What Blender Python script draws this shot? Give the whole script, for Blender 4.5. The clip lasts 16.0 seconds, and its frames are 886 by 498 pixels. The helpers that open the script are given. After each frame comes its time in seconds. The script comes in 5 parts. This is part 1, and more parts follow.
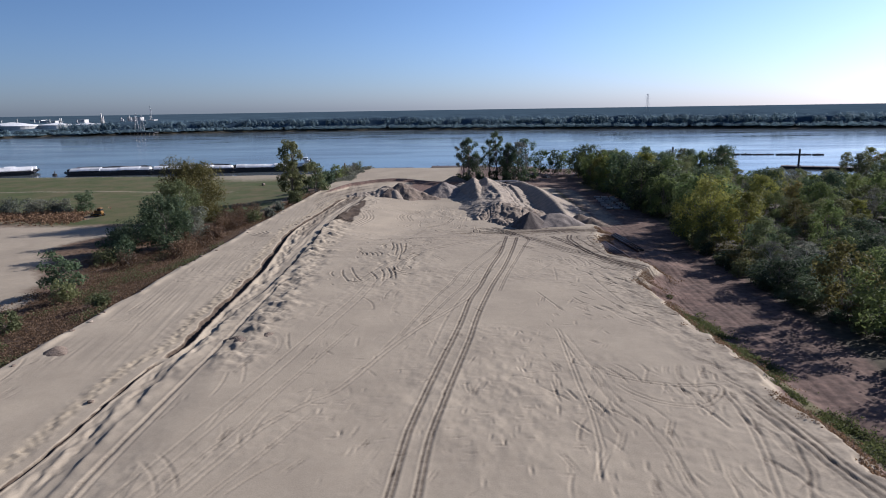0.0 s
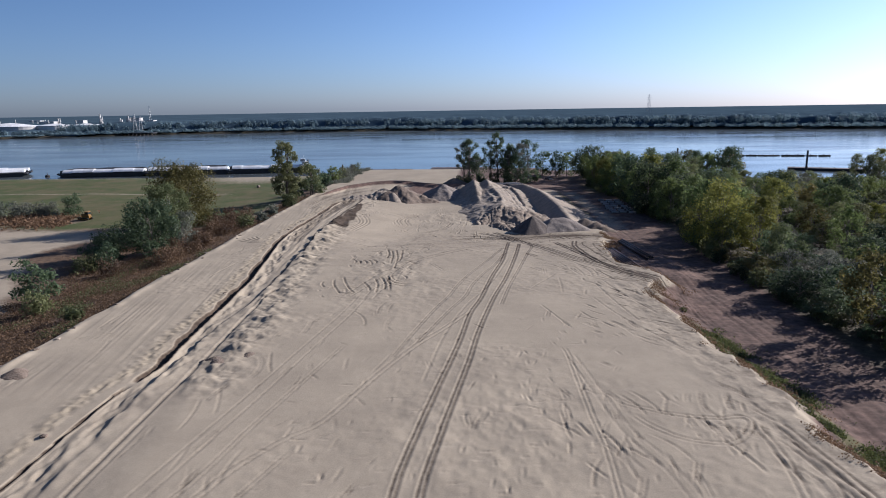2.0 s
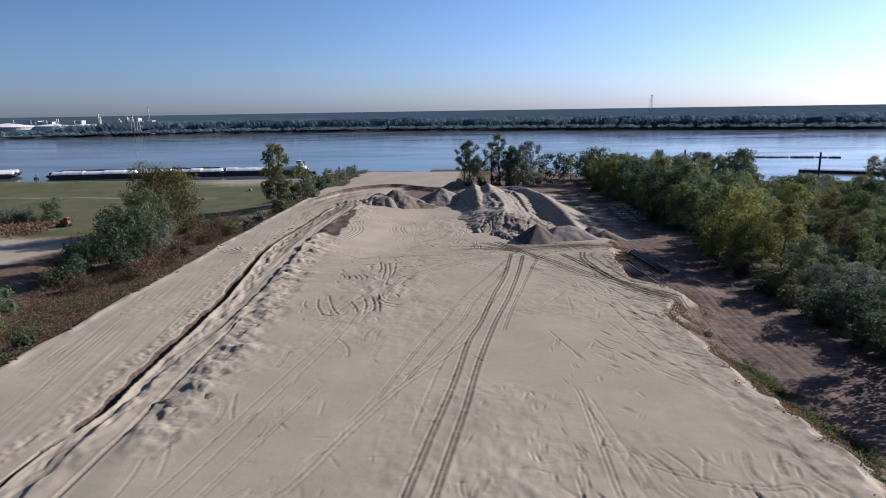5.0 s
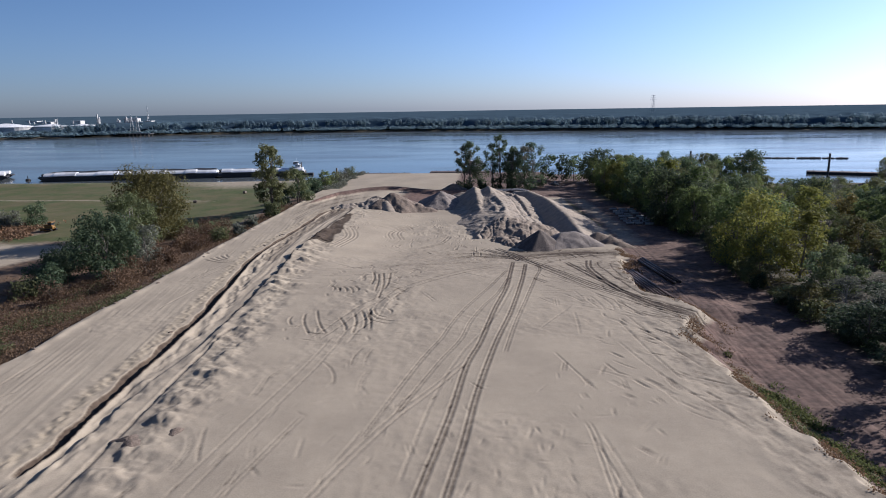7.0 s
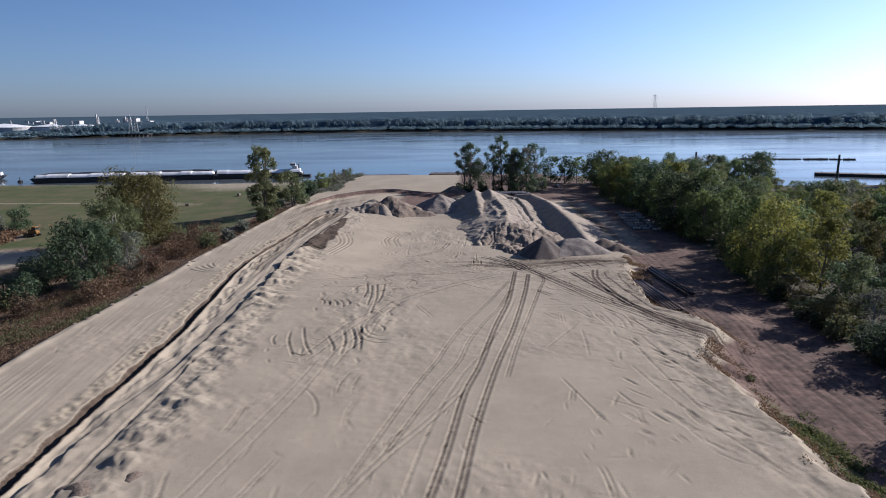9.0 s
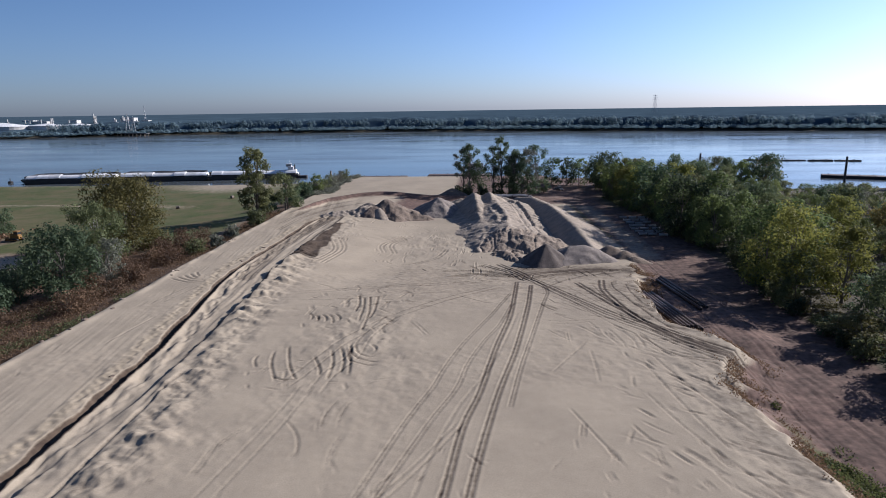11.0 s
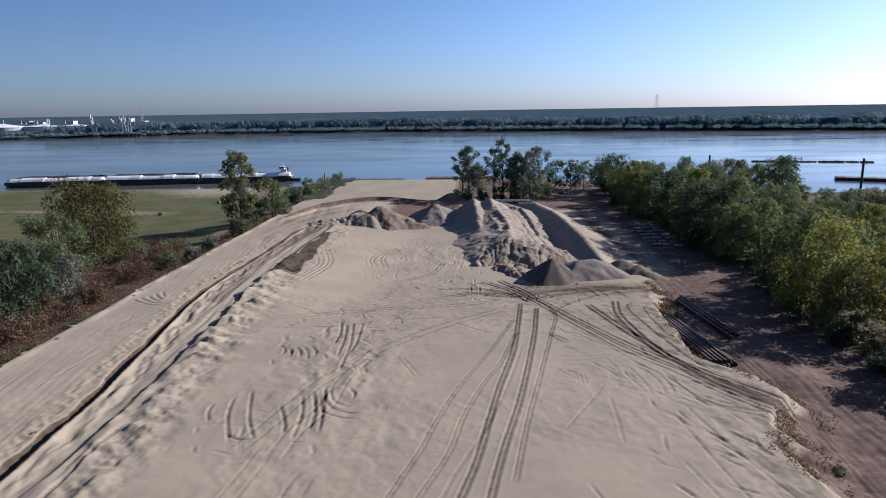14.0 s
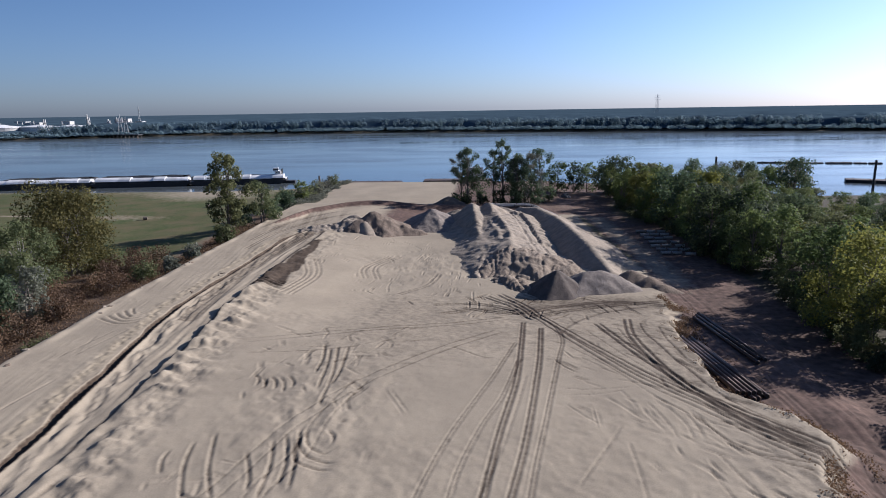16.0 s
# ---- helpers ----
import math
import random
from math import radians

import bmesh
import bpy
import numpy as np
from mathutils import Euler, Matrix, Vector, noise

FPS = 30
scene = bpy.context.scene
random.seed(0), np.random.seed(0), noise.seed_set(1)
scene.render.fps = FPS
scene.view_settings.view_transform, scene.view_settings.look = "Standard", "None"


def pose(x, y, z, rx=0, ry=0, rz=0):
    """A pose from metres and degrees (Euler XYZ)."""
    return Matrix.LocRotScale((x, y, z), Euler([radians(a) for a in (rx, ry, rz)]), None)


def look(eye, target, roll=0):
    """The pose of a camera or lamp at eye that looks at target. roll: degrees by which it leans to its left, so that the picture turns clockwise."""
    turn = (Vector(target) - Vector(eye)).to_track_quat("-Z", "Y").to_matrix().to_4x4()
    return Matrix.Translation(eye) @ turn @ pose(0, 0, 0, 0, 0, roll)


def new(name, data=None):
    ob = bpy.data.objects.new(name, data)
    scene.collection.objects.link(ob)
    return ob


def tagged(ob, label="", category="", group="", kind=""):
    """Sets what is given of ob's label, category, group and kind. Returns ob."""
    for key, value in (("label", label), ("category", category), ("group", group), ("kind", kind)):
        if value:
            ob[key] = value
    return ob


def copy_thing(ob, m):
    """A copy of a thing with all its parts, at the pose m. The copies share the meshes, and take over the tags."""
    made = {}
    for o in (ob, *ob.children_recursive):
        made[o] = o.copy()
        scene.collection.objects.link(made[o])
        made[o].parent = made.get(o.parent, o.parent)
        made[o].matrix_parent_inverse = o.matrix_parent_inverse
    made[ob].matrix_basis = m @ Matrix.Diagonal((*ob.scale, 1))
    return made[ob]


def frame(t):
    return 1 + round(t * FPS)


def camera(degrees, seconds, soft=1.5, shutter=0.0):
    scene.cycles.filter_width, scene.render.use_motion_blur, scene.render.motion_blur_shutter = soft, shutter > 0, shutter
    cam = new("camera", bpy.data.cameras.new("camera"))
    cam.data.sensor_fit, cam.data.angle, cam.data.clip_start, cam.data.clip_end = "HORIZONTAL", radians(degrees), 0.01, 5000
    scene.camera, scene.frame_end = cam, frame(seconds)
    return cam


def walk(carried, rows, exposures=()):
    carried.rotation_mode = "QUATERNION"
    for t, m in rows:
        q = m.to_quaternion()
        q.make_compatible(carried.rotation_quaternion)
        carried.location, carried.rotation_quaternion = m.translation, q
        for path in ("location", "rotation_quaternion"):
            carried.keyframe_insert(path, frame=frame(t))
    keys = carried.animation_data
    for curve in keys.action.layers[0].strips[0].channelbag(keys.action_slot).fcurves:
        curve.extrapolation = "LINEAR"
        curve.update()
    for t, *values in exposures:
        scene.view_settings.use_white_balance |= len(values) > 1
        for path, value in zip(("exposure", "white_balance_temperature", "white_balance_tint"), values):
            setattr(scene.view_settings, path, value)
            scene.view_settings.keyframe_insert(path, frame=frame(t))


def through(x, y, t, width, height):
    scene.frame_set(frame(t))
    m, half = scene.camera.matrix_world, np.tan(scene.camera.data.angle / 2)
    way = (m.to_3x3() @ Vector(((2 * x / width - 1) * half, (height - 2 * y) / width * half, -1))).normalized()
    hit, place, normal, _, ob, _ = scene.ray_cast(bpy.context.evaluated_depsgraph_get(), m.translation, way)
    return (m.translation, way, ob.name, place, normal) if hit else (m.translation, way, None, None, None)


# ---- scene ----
cam = camera(68.5, 16.0, 0.95)
PATH = [
    (0, (0.009, 0.417, 35.789), (-0.122, 2.367, 35.365), -0.9),
    (0.5, (-0.055, 2.714, 35.765), (-0.185, 4.665, 35.341), -0.9),
    (1, (-0.028, 4.989, 35.704), (-0.159, 6.939, 35.282), -0.9),
    (1.5, (0.009, 7.283, 35.619), (-0.123, 9.233, 35.197), -0.9),
    (2, (-0.036, 9.664, 35.561), (-0.169, 11.614, 35.139), -0.9),
    (2.5, (0.081, 12.13, 35.492), (-0.054, 14.08, 35.07), -0.9),
    (3, (0.048, 14.476, 35.519), (-0.087, 16.426, 35.097), -0.9),
    (3.5, (0.118, 16.817, 35.531), (-0.019, 18.767, 35.109), -0.9),
    (4, (0.1, 19.127, 35.548), (-0.037, 21.077, 35.126), -0.9),
    (6.5, (0.092, 31.026, 35.589), (-0.047, 32.977, 35.169), -0.9),
    (7, (0.204, 33.362, 35.602), (0.064, 35.312, 35.181), -0.9),
    (7.5, (0.227, 35.608, 35.625), (0.087, 37.559, 35.205), -0.9),
    (8, (0.243, 37.946, 35.633), (0.102, 39.896, 35.213), -0.9),
    (8.5, (0.293, 40.307, 35.663), (0.151, 42.257, 35.243), -0.9),
    (9, (0.297, 42.53, 35.725), (0.154, 44.48, 35.304), -0.9),
    (11.5, (-0.037, 53.6, 36.012), (-0.178, 55.55, 35.59), -0.8),
    (12, (-0.116, 56.129, 36.05), (-0.258, 58.079, 35.628), -0.8),
    (12.5, (-0.09, 58.865, 36.062), (-0.231, 60.815, 35.64), -0.9),
    (13, (0.127, 61.722, 36.103), (-0.016, 63.672, 35.681), -0.9),
    (13.5, (0.169, 64.666, 36.122), (0.027, 66.616, 35.7), -0.9),
    (14, (0.183, 67.49, 36.046), (0.04, 69.44, 35.624), -0.9),
    (14.5, (0.248, 70.29, 36.005), (0.105, 72.24, 35.583), -1.0),
    (15, (0.335, 73.191, 35.965), (0.19, 75.141, 35.544), -0.9),
    (15.5, (0.231, 76.094, 35.908), (0.087, 78.044, 35.487), -0.9),
    (16, (0.149, 79.127, 35.917), (0.007, 81.077, 35.496), -0.9),
]
walk(cam, [(t, look(e, g, r)) for t, e, g, r in PATH], [(0, 0.8, 5340, 17), (16, 0.8, 5340, 17)])

# ---- light ----
SUN_AZ, SUN_EL = 61.0, 25.0
world = bpy.data.worlds.new("sky")
scene.world = world
world.use_nodes = True
wn = world.node_tree
sky = wn.nodes.new("ShaderNodeTexSky")
sky.sky_type = "NISHITA"
sky.sun_disc = False
sky.sun_elevation, sky.sun_rotation = radians(SUN_EL), radians(SUN_AZ)
sky.air_density, sky.dust_density, sky.ozone_density = 0.9, 0.6, 4.5
wn.nodes["Background"].inputs["Strength"].default_value = 0.066
# haze cools and dulls the sky towards the horizon
up = wn.nodes.new("ShaderNodeSeparateXYZ")
wn.links.new(wn.nodes.new("ShaderNodeTexCoord").outputs["Generated"], up.inputs[0])
haze = wn.nodes.new("ShaderNodeValToRGB")
haze.color_ramp.elements[0].position, haze.color_ramp.elements[1].position = 0.0, 0.22
haze.color_ramp.elements[0].color, haze.color_ramp.elements[1].color = (0.95, 0.95, 1.07, 1), (1.07, 0.985, 0.92, 1)
middle = haze.color_ramp.elements.new(0.09)
middle.color = (1.04, 0.98, 1.0, 1)
wn.links.new(up.outputs[2], haze.inputs["Fac"])
tone = wn.nodes.new("ShaderNodeMix")
tone.data_type, tone.blend_type = "RGBA", "MULTIPLY"
tone.inputs[0].default_value = 1.0
wn.links.new(sky.outputs[0], tone.inputs[6])
wn.links.new(haze.outputs[0], tone.inputs[7])
# and it brightens towards the sun
side = wn.nodes.new("ShaderNodeVectorMath")
side.operation = "DOT_PRODUCT"
side.inputs[1].default_value = (math.sin(radians(SUN_AZ)), math.cos(radians(SUN_AZ)), 0)
wn.links.new(wn.nodes["Texture Coordinate"].outputs["Generated"], side.inputs[0])
glow = wn.nodes.new("ShaderNodeMapRange")
for key, value in (("From Min", -1.0), ("From Max", 0.9), ("To Min", 0.34), ("To Max", 1.22)):
    glow.inputs[key].default_value = value
wn.links.new(side.outputs["Value"], glow.inputs["Value"])
bright = wn.nodes.new("ShaderNodeVectorMath")
bright.operation = "SCALE"
wn.links.new(tone.outputs[2], bright.inputs[0])
wn.links.new(glow.outputs[0], bright.inputs["Scale"])
wn.links.new(bright.outputs[0], wn.nodes["Background"].inputs["Color"])
sun_dir = Vector((math.sin(radians(SUN_AZ)) * math.cos(radians(SUN_EL)), math.cos(radians(SUN_AZ)) * math.cos(radians(SUN_EL)), math.sin(radians(SUN_EL))))
sun = new("sun", bpy.data.lights.new("sun", "SUN"))
sun.data.energy, sun.data.angle, sun.data.color = 5.0, radians(0.53), (1.0, 0.875, 0.675)
sun.matrix_basis = look(sun_dir * 300, (0, 0, 0))

# ---- materials ----


def nodes_of(name):
    m = bpy.data.materials.new(name)
    m.use_nodes = True
    nt = m.node_tree
    return m, nt, nt.nodes["Principled BSDF"]


def node(nt, kind, **values):
    n = nt.nodes.new(kind)
    for k, v in values.items():
        n.inputs[k].default_value = v
    return n


def noise_node(nt, pos, scale, detail=6.0, rough=0.6):
    n = node(nt, "ShaderNodeTexNoise", Scale=scale, Detail=detail, Roughness=rough)
    nt.links.new(pos, n.inputs["Vector"])
    return n.outputs["Fac"]


def ramp(nt, fac, a, b, lo=0.3, hi=0.7):
    r = nt.nodes.new("ShaderNodeValToRGB")
    r.color_ramp.elements[0].position, r.color_ramp.elements[1].position = lo, hi
    r.color_ramp.elements[0].color, r.color_ramp.elements[1].color = (*a, 1), (*b, 1)
    nt.links.new(fac, r.inputs["Fac"])
    return r.outputs["Color"]


def mix(nt, fac, a, b, mode="MIX"):
    m = nt.nodes.new("ShaderNodeMix")
    m.data_type, m.blend_type = "RGBA", mode
    if isinstance(fac, (int, float)):
        m.inputs[0].default_value = fac
    else:
        nt.links.new(fac, m.inputs[0])
    nt.links.new(a, m.inputs[6])
    nt.links.new(b, m.inputs[7])
    return m.outputs[2]


def calc(nt, op, a, b=0.0, c=0.0):
    m = nt.nodes.new("ShaderNodeMath")
    m.operation = op
    for i, v in enumerate((a, b, c)):
        if isinstance(v, (int, float)):
            m.inputs[i].default_value = v
        else:
            nt.links.new(v, m.inputs[i])
    return m.outputs[0]


def bump(nt, height, strength, distance, to):
    b = node(nt, "ShaderNodeBump", Strength=strength, Distance=distance)
    nt.links.new(height, b.inputs["Height"])
    nt.links.new(b.outputs[0], to.inputs["Normal"])


def surface(name, dark, light, scale=1.0, rough=0.85, metal=0.0, bumps=0.3, dist=0.05, vary=0.15):
    """A weathered surface: grain at one scale, stains ten times larger, and a slight change from object to object."""
    m, nt, p = nodes_of(name)
    pos = nt.nodes.new("ShaderNodeNewGeometry").outputs["Position"]
    fine = noise_node(nt, pos, scale * 4)
    wide = noise_node(nt, pos, scale * 0.4, 3)
    col = ramp(nt, fine, dark, light)
    grey = ramp(nt, wide, (0.72, 0.72, 0.74), (1.12, 1.1, 1.08))
    col = mix(nt, 1.0, col, grey, "MULTIPLY")
    if vary:
        rnd = nt.nodes.new("ShaderNodeObjectInfo").outputs["Random"]
        col = mix(nt, 1.0, col, ramp(nt, rnd, (1 - vary,) * 3, (1 + vary,) * 3, 0, 1), "MULTIPLY")
    nt.links.new(col, p.inputs["Base Color"])
    p.inputs["Roughness"].default_value, p.inputs["Metallic"].default_value = rough, metal
    p.inputs["Specular IOR Level"].default_value = 0.3
    bump(nt, fine, bumps, dist, p)
    return m


def leaf(name, dark, light, warm, share=0.25, through=0.5):
    """Foliage: each leaf its own tone, each tree its own tint, some light let through."""
    m, nt, p = nodes_of(name)
    isl = nt.nodes.new("ShaderNodeNewGeometry").outputs["Random Per Island"]
    rnd = nt.nodes.new("ShaderNodeObjectInfo").outputs["Random"]
    col = ramp(nt, isl, dark, light, 0.0, 1.0)
    tint = nt.nodes.new("ShaderNodeRGB")
    tint.outputs[0].default_value = (*warm, 1)
    col = mix(nt, calc(nt, "MULTIPLY", rnd, share * 2), col, tint.outputs[0])
    own = calc(nt, "FRACT", calc(nt, "MULTIPLY", rnd, 7.3))
    col = mix(nt, 1.0, col, ramp(nt, own, (0.68, 0.68, 0.7), (1.3, 1.3, 1.22), 0.0, 1.0), "MULTIPLY")
    nt.links.new(col, p.inputs["Base Color"])
    p.inputs["Roughness"].default_value = 0.7
    p.inputs["Specular IOR Level"].default_value = 0.15
    tr = nt.nodes.new("ShaderNodeBsdfTranslucent")
    nt.links.new(col, tr.inputs["Color"])
    ms = nt.nodes.new("ShaderNodeMixShader")
    ms.inputs[0].default_value = through
    nt.links.new(p.outputs[0], ms.inputs[1])
    nt.links.new(tr.outputs[0], ms.inputs[2])
    nt.links.new(ms.outputs[0], nt.nodes["Material Output"].inputs["Surface"])
    return m


def ground_material():
    m, nt, p = nodes_of("ground")
    pos = nt.nodes.new("ShaderNodeNewGeometry").outputs["Position"]

    def cover(name, scale, hard=0.25):
        a = nt.nodes.new("ShaderNodeAttribute")
        a.attribute_name = name
        n = noise_node(nt, pos, scale, 7, 0.65)
        v = calc(nt, "ADD", a.outputs["Fac"], calc(nt, "MULTIPLY_ADD", n, 0.9, -0.45))
        mr = node(nt, "ShaderNodeMapRange", **{"From Min": 0.5 - hard, "From Max": 0.5 + hard})
        nt.links.new(v, mr.inputs["Value"])
        return mr.outputs[0]

    grain = noise_node(nt, pos, 6.0, 8, 0.7)
    wide = noise_node(nt, pos, 0.09, 5, 0.55)
    mid = noise_node(nt, pos, 0.7, 6, 0.6)
    sand = ramp(nt, grain, (0.268, 0.226, 0.171), (0.342, 0.294, 0.228))
    sand = mix(nt, 1.0, sand, ramp(nt, wide, (0.88, 0.87, 0.86), (1.05, 1.04, 1.02), 0.35, 0.65), "MULTIPLY")
    sand = mix(nt, 1.0, sand, ramp(nt, mid, (0.95, 0.94, 0.93), (1.03, 1.03, 1.03)), "MULTIPLY")
    # dark damp sand, kept dark enough to paint shade in the ditch too
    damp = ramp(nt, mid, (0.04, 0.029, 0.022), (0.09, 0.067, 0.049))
    crumb = ramp(nt, grain, (0.26, 0.212, 0.145), (0.37, 0.307, 0.22))
    dirt = ramp(nt, mid, (0.055, 0.038, 0.033), (0.168, 0.115, 0.096))
    dirt = mix(nt, 1.0, dirt, ramp(nt, wide, (0.75, 0.72, 0.7), (1.15, 1.1, 1.05)), "MULTIPLY")
    weeds = ramp(nt, mid, (0.074, 0.05, 0.034), (0.15, 0.1, 0.066))
    grass = ramp(nt, mid, (0.044, 0.058, 0.02), (0.078, 0.09, 0.034))
    grass = mix(nt, ramp(nt, wide, (0, 0, 0), (1, 1, 1), 0.4, 0.64), grass, ramp(nt, grain, (0.08, 0.072, 0.034), (0.125, 0.105, 0.056)))
    woods = ramp(nt, mid, (0.034, 0.029, 0.02), (0.08, 0.068, 0.047))
    col = mix(nt, cover("crumb", 1.6, 0.4), sand, crumb)
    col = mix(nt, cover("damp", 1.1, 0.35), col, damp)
    col = mix(nt, cover("dirt", 0.55), col, dirt)
    col = mix(nt, cover("grass", 0.5), col, grass)
    col = mix(nt, cover("weeds", 0.6), col, weeds)
    col = mix(nt, cover("woods", 0.3), col, woods)
    nt.links.new(col, p.inputs["Base Color"])
    p.inputs["Roughness"].default_value = 0.95
    p.inputs["Specular IOR Level"].default_value = 0.15
    h = calc(nt, "ADD", calc(nt, "MULTIPLY", grain, 0.35), mid)
    bump(nt, h, 0.17, 0.15, p)
    return m


def water_material():
    m, nt, p = nodes_of("river water")
    pos = nt.nodes.new("ShaderNodeNewGeometry").outputs["Position"]
    st = node(nt, "ShaderNodeVectorMath", **{})
    st.operation = "MULTIPLY"
    nt.links.new(pos, st.inputs[0])
    st.inputs[1].default_value = (0.35, 1.0, 1.0)
    a = noise_node(nt, st.outputs[0], 0.35, 6, 0.6)
    b = noise_node(nt, st.outputs[0], 0.02, 4, 0.55)
    nt.links.new(ramp(nt, b, (0.065, 0.078, 0.088), (0.09, 0.102, 0.11)), p.inputs["Base Color"])
    r = node(nt, "ShaderNodeMapRange", **{"From Min": 0.35, "From Max": 0.65, "To Min": 0.07, "To Max": 0.2})
    nt.links.new(b, r.inputs["Value"])
    nt.links.new(r.outputs[0], p.inputs["Roughness"])
    p.inputs["IOR"].default_value = 1.33
    bump(nt, a, 0.08, 0.25, p)
    return m


GROUND = ground_material()
WATER = water_material()
SAND = surface("dry stockpiled sand", (0.25, 0.208, 0.162), (0.32, 0.27, 0.215), 1.2, 0.95, 0, 0.5, 0.2, 0.0)
BROWN = surface("brown silty sand", (0.118, 0.09, 0.07), (0.215, 0.168, 0.13), 1.0, 0.95, 0, 0.5, 0.25, 0.0)
TANSILT = surface("dug tan silty sand", (0.165, 0.130, 0.099), (0.262, 0.212, 0.164), 1.0, 0.95, 0, 0.5, 0.25, 0.0)
GRAVEL = surface("dark gravelly sand", (0.07, 0.057, 0.05), (0.135, 0.112, 0.099), 2.0, 0.95, 0, 0.6, 0.15, 0.0)
GREYSAND = surface("pale grey gravelly sand", (0.165, 0.14, 0.122), (0.25, 0.215, 0.19), 2.0, 0.95, 0, 0.6, 0.15, 0.0)
BARK = surface("bark", (0.10, 0.085, 0.07), (0.22, 0.19, 0.16), 2.0)
PALEBARK = surface("pale bark", (0.24, 0.22, 0.2), (0.42, 0.4, 0.37), 2.0)
LEAF_GREEN = leaf("green leaves", (0.066, 0.106, 0.043), (0.130, 0.175, 0.066), (0.192, 0.198, 0.066), 0.25, 0.46)
LEAF_OLIVE = leaf("olive leaves", (0.079, 0.101, 0.050), (0.142, 0.163, 0.078), (0.180, 0.162, 0.072), 0.25, 0.46)
LEAF_LIME = leaf("yellow-green leaves", (0.091, 0.122, 0.034), (0.180, 0.204, 0.055), (0.228, 0.198, 0.048), 0.25, 0.46)
LEAF_GOLD = leaf("yellowing leaves", (0.096, 0.094, 0.036), (0.180, 0.156, 0.055), (0.204, 0.150, 0.053), 0.25, 0.46)
LEAF_GREY = leaf("sparse grey-green leaves", (0.089, 0.098, 0.082), (0.144, 0.156, 0.127), (0.156, 0.146, 0.118), 0.25, 0.46)
LEAF_DARK = leaf("dark green leaves", (0.043, 0.070, 0.044), (0.086, 0.120, 0.067), (0.102, 0.120, 0.062), 0.25, 0.46)
# blue-grey haze of the distance is put into these two base colours
LEAF_FAR_HAZED = leaf("far woodland leaves with haze colour", (0.115, 0.165, 0.205), (0.135, 0.19, 0.235), (0.125, 0.18, 0.21), 0.25, 0.5)
CANOPY_HAZED = surface("far woodland canopy with haze colour", (0.046, 0.072, 0.098), (0.062, 0.094, 0.122), 0.02, 0.9, 0, 0.2, 3.0, 0.0)
CANOPY_HAZED.node_tree.nodes["Principled BSDF"].inputs["Specular IOR Level"].default_value = 0.0
WEED = leaf("dry brown weeds", (0.1, 0.068, 0.045), (0.168, 0.112, 0.072), (0.165, 0.098, 0.062), 0.25, 0.38)
GRASSBLADE = leaf("green grass blades", (0.048, 0.064, 0.024), (0.10, 0.118, 0.045), (0.125, 0.11, 0.05))
RUST = surface("rusty steel pipe", (0.05, 0.035, 0.03), (0.13, 0.09, 0.075), 1.5, 0.6, 0.3)
PIPEGREY = surface("weathered grey pipe", (0.30, 0.29, 0.28), (0.48, 0.46, 0.44), 1.5, 0.6)
HULL = surface("dark barge hull paint", (0.018, 0.017, 0.018), (0.05, 0.045, 0.045), 0.6, 0.55)
DECK = surface("rusty deck plate", (0.06, 0.045, 0.04), (0.14, 0.10, 0.085), 0.6, 0.7)
COVER = surface("white fibreglass covers", (0.62, 0.63, 0.64), (0.78, 0.78, 0.77), 0.5, 0.5)
COAL = surface("coal", (0.01, 0.01, 0.011), (0.035, 0.034, 0.036), 2.0, 0.6, 0, 0.7, 0.3)
WHITE = surface("white paint", (0.66, 0.66, 0.65), (0.8, 0.8, 0.79), 0.5, 0.45)
DARKSTEEL = surface("dark steel", (0.03, 0.032, 0.036), (0.08, 0.08, 0.085), 1.0, 0.55, 0.4)
GLASS = surface("dark window glass", (0.015, 0.02, 0.025), (0.03, 0.035, 0.04), 1.0, 0.08, 0, 0.0)
YELLOW = surface("worn yellow machine paint", (0.16, 0.085, 0.02), (0.26, 0.14, 0.03), 1.5, 0.55)
RUBBER = surface("black rubber", (0.015, 0.015, 0.015), (0.04, 0.038, 0.036), 2.0, 0.85)
CARPAINT = surface("dark grey car paint", (0.05, 0.052, 0.055), (0.08, 0.08, 0.085), 0.5, 0.3)
TIMBER = surface("weathered timber", (0.10, 0.08, 0.065), (0.24, 0.20, 0.165), 2.0)
CONCRETE = surface("pale concrete", (0.42, 0.41, 0.39), (0.60, 0.59, 0.57), 1.0)
STEELGREY = surface("galvanised steel", (0.30, 0.31, 0.32), (0.45, 0.46, 0.47), 1.0, 0.5, 0.5)

# ---- terrain ----
RIVER_Z = -9.0
_tab = np.random.RandomState(11).rand(256, 256)


def vnoise(x, y, size, seed=0):
    """Smooth noise, -1 to 1, with features of the given size in metres."""
    u, v = np.asarray(x) / size + seed * 17.31, np.asarray(y) / size + seed * 9.77
    i, j = np.floor(u).astype(int), np.floor(v).astype(int)
    f, g = u - i, v - j
    f, g = f * f * (3 - 2 * f), g * g * (3 - 2 * g)
    t = lambda a, b: _tab[a % 256, b % 256]
    return 2 * (t(i, j) * (1 - f) * (1 - g) + t(i + 1, j) * f * (1 - g) + t(i, j + 1) * (1 - f) * g + t(i + 1, j + 1) * f * g) - 1


def fbm(x, y, size, seed=0, octaves=4):
    return sum(vnoise(x, y, size / 2 ** k, seed + k) * 0.5 ** k for k in range(octaves))


def step(a, b, x):
    t = np.clip((x - a) / (b - a), 0, 1)
    return t * t * (3 - 2 * t)


def hump(x, c, w):
    return np.exp(-((x - c) / w) ** 2)


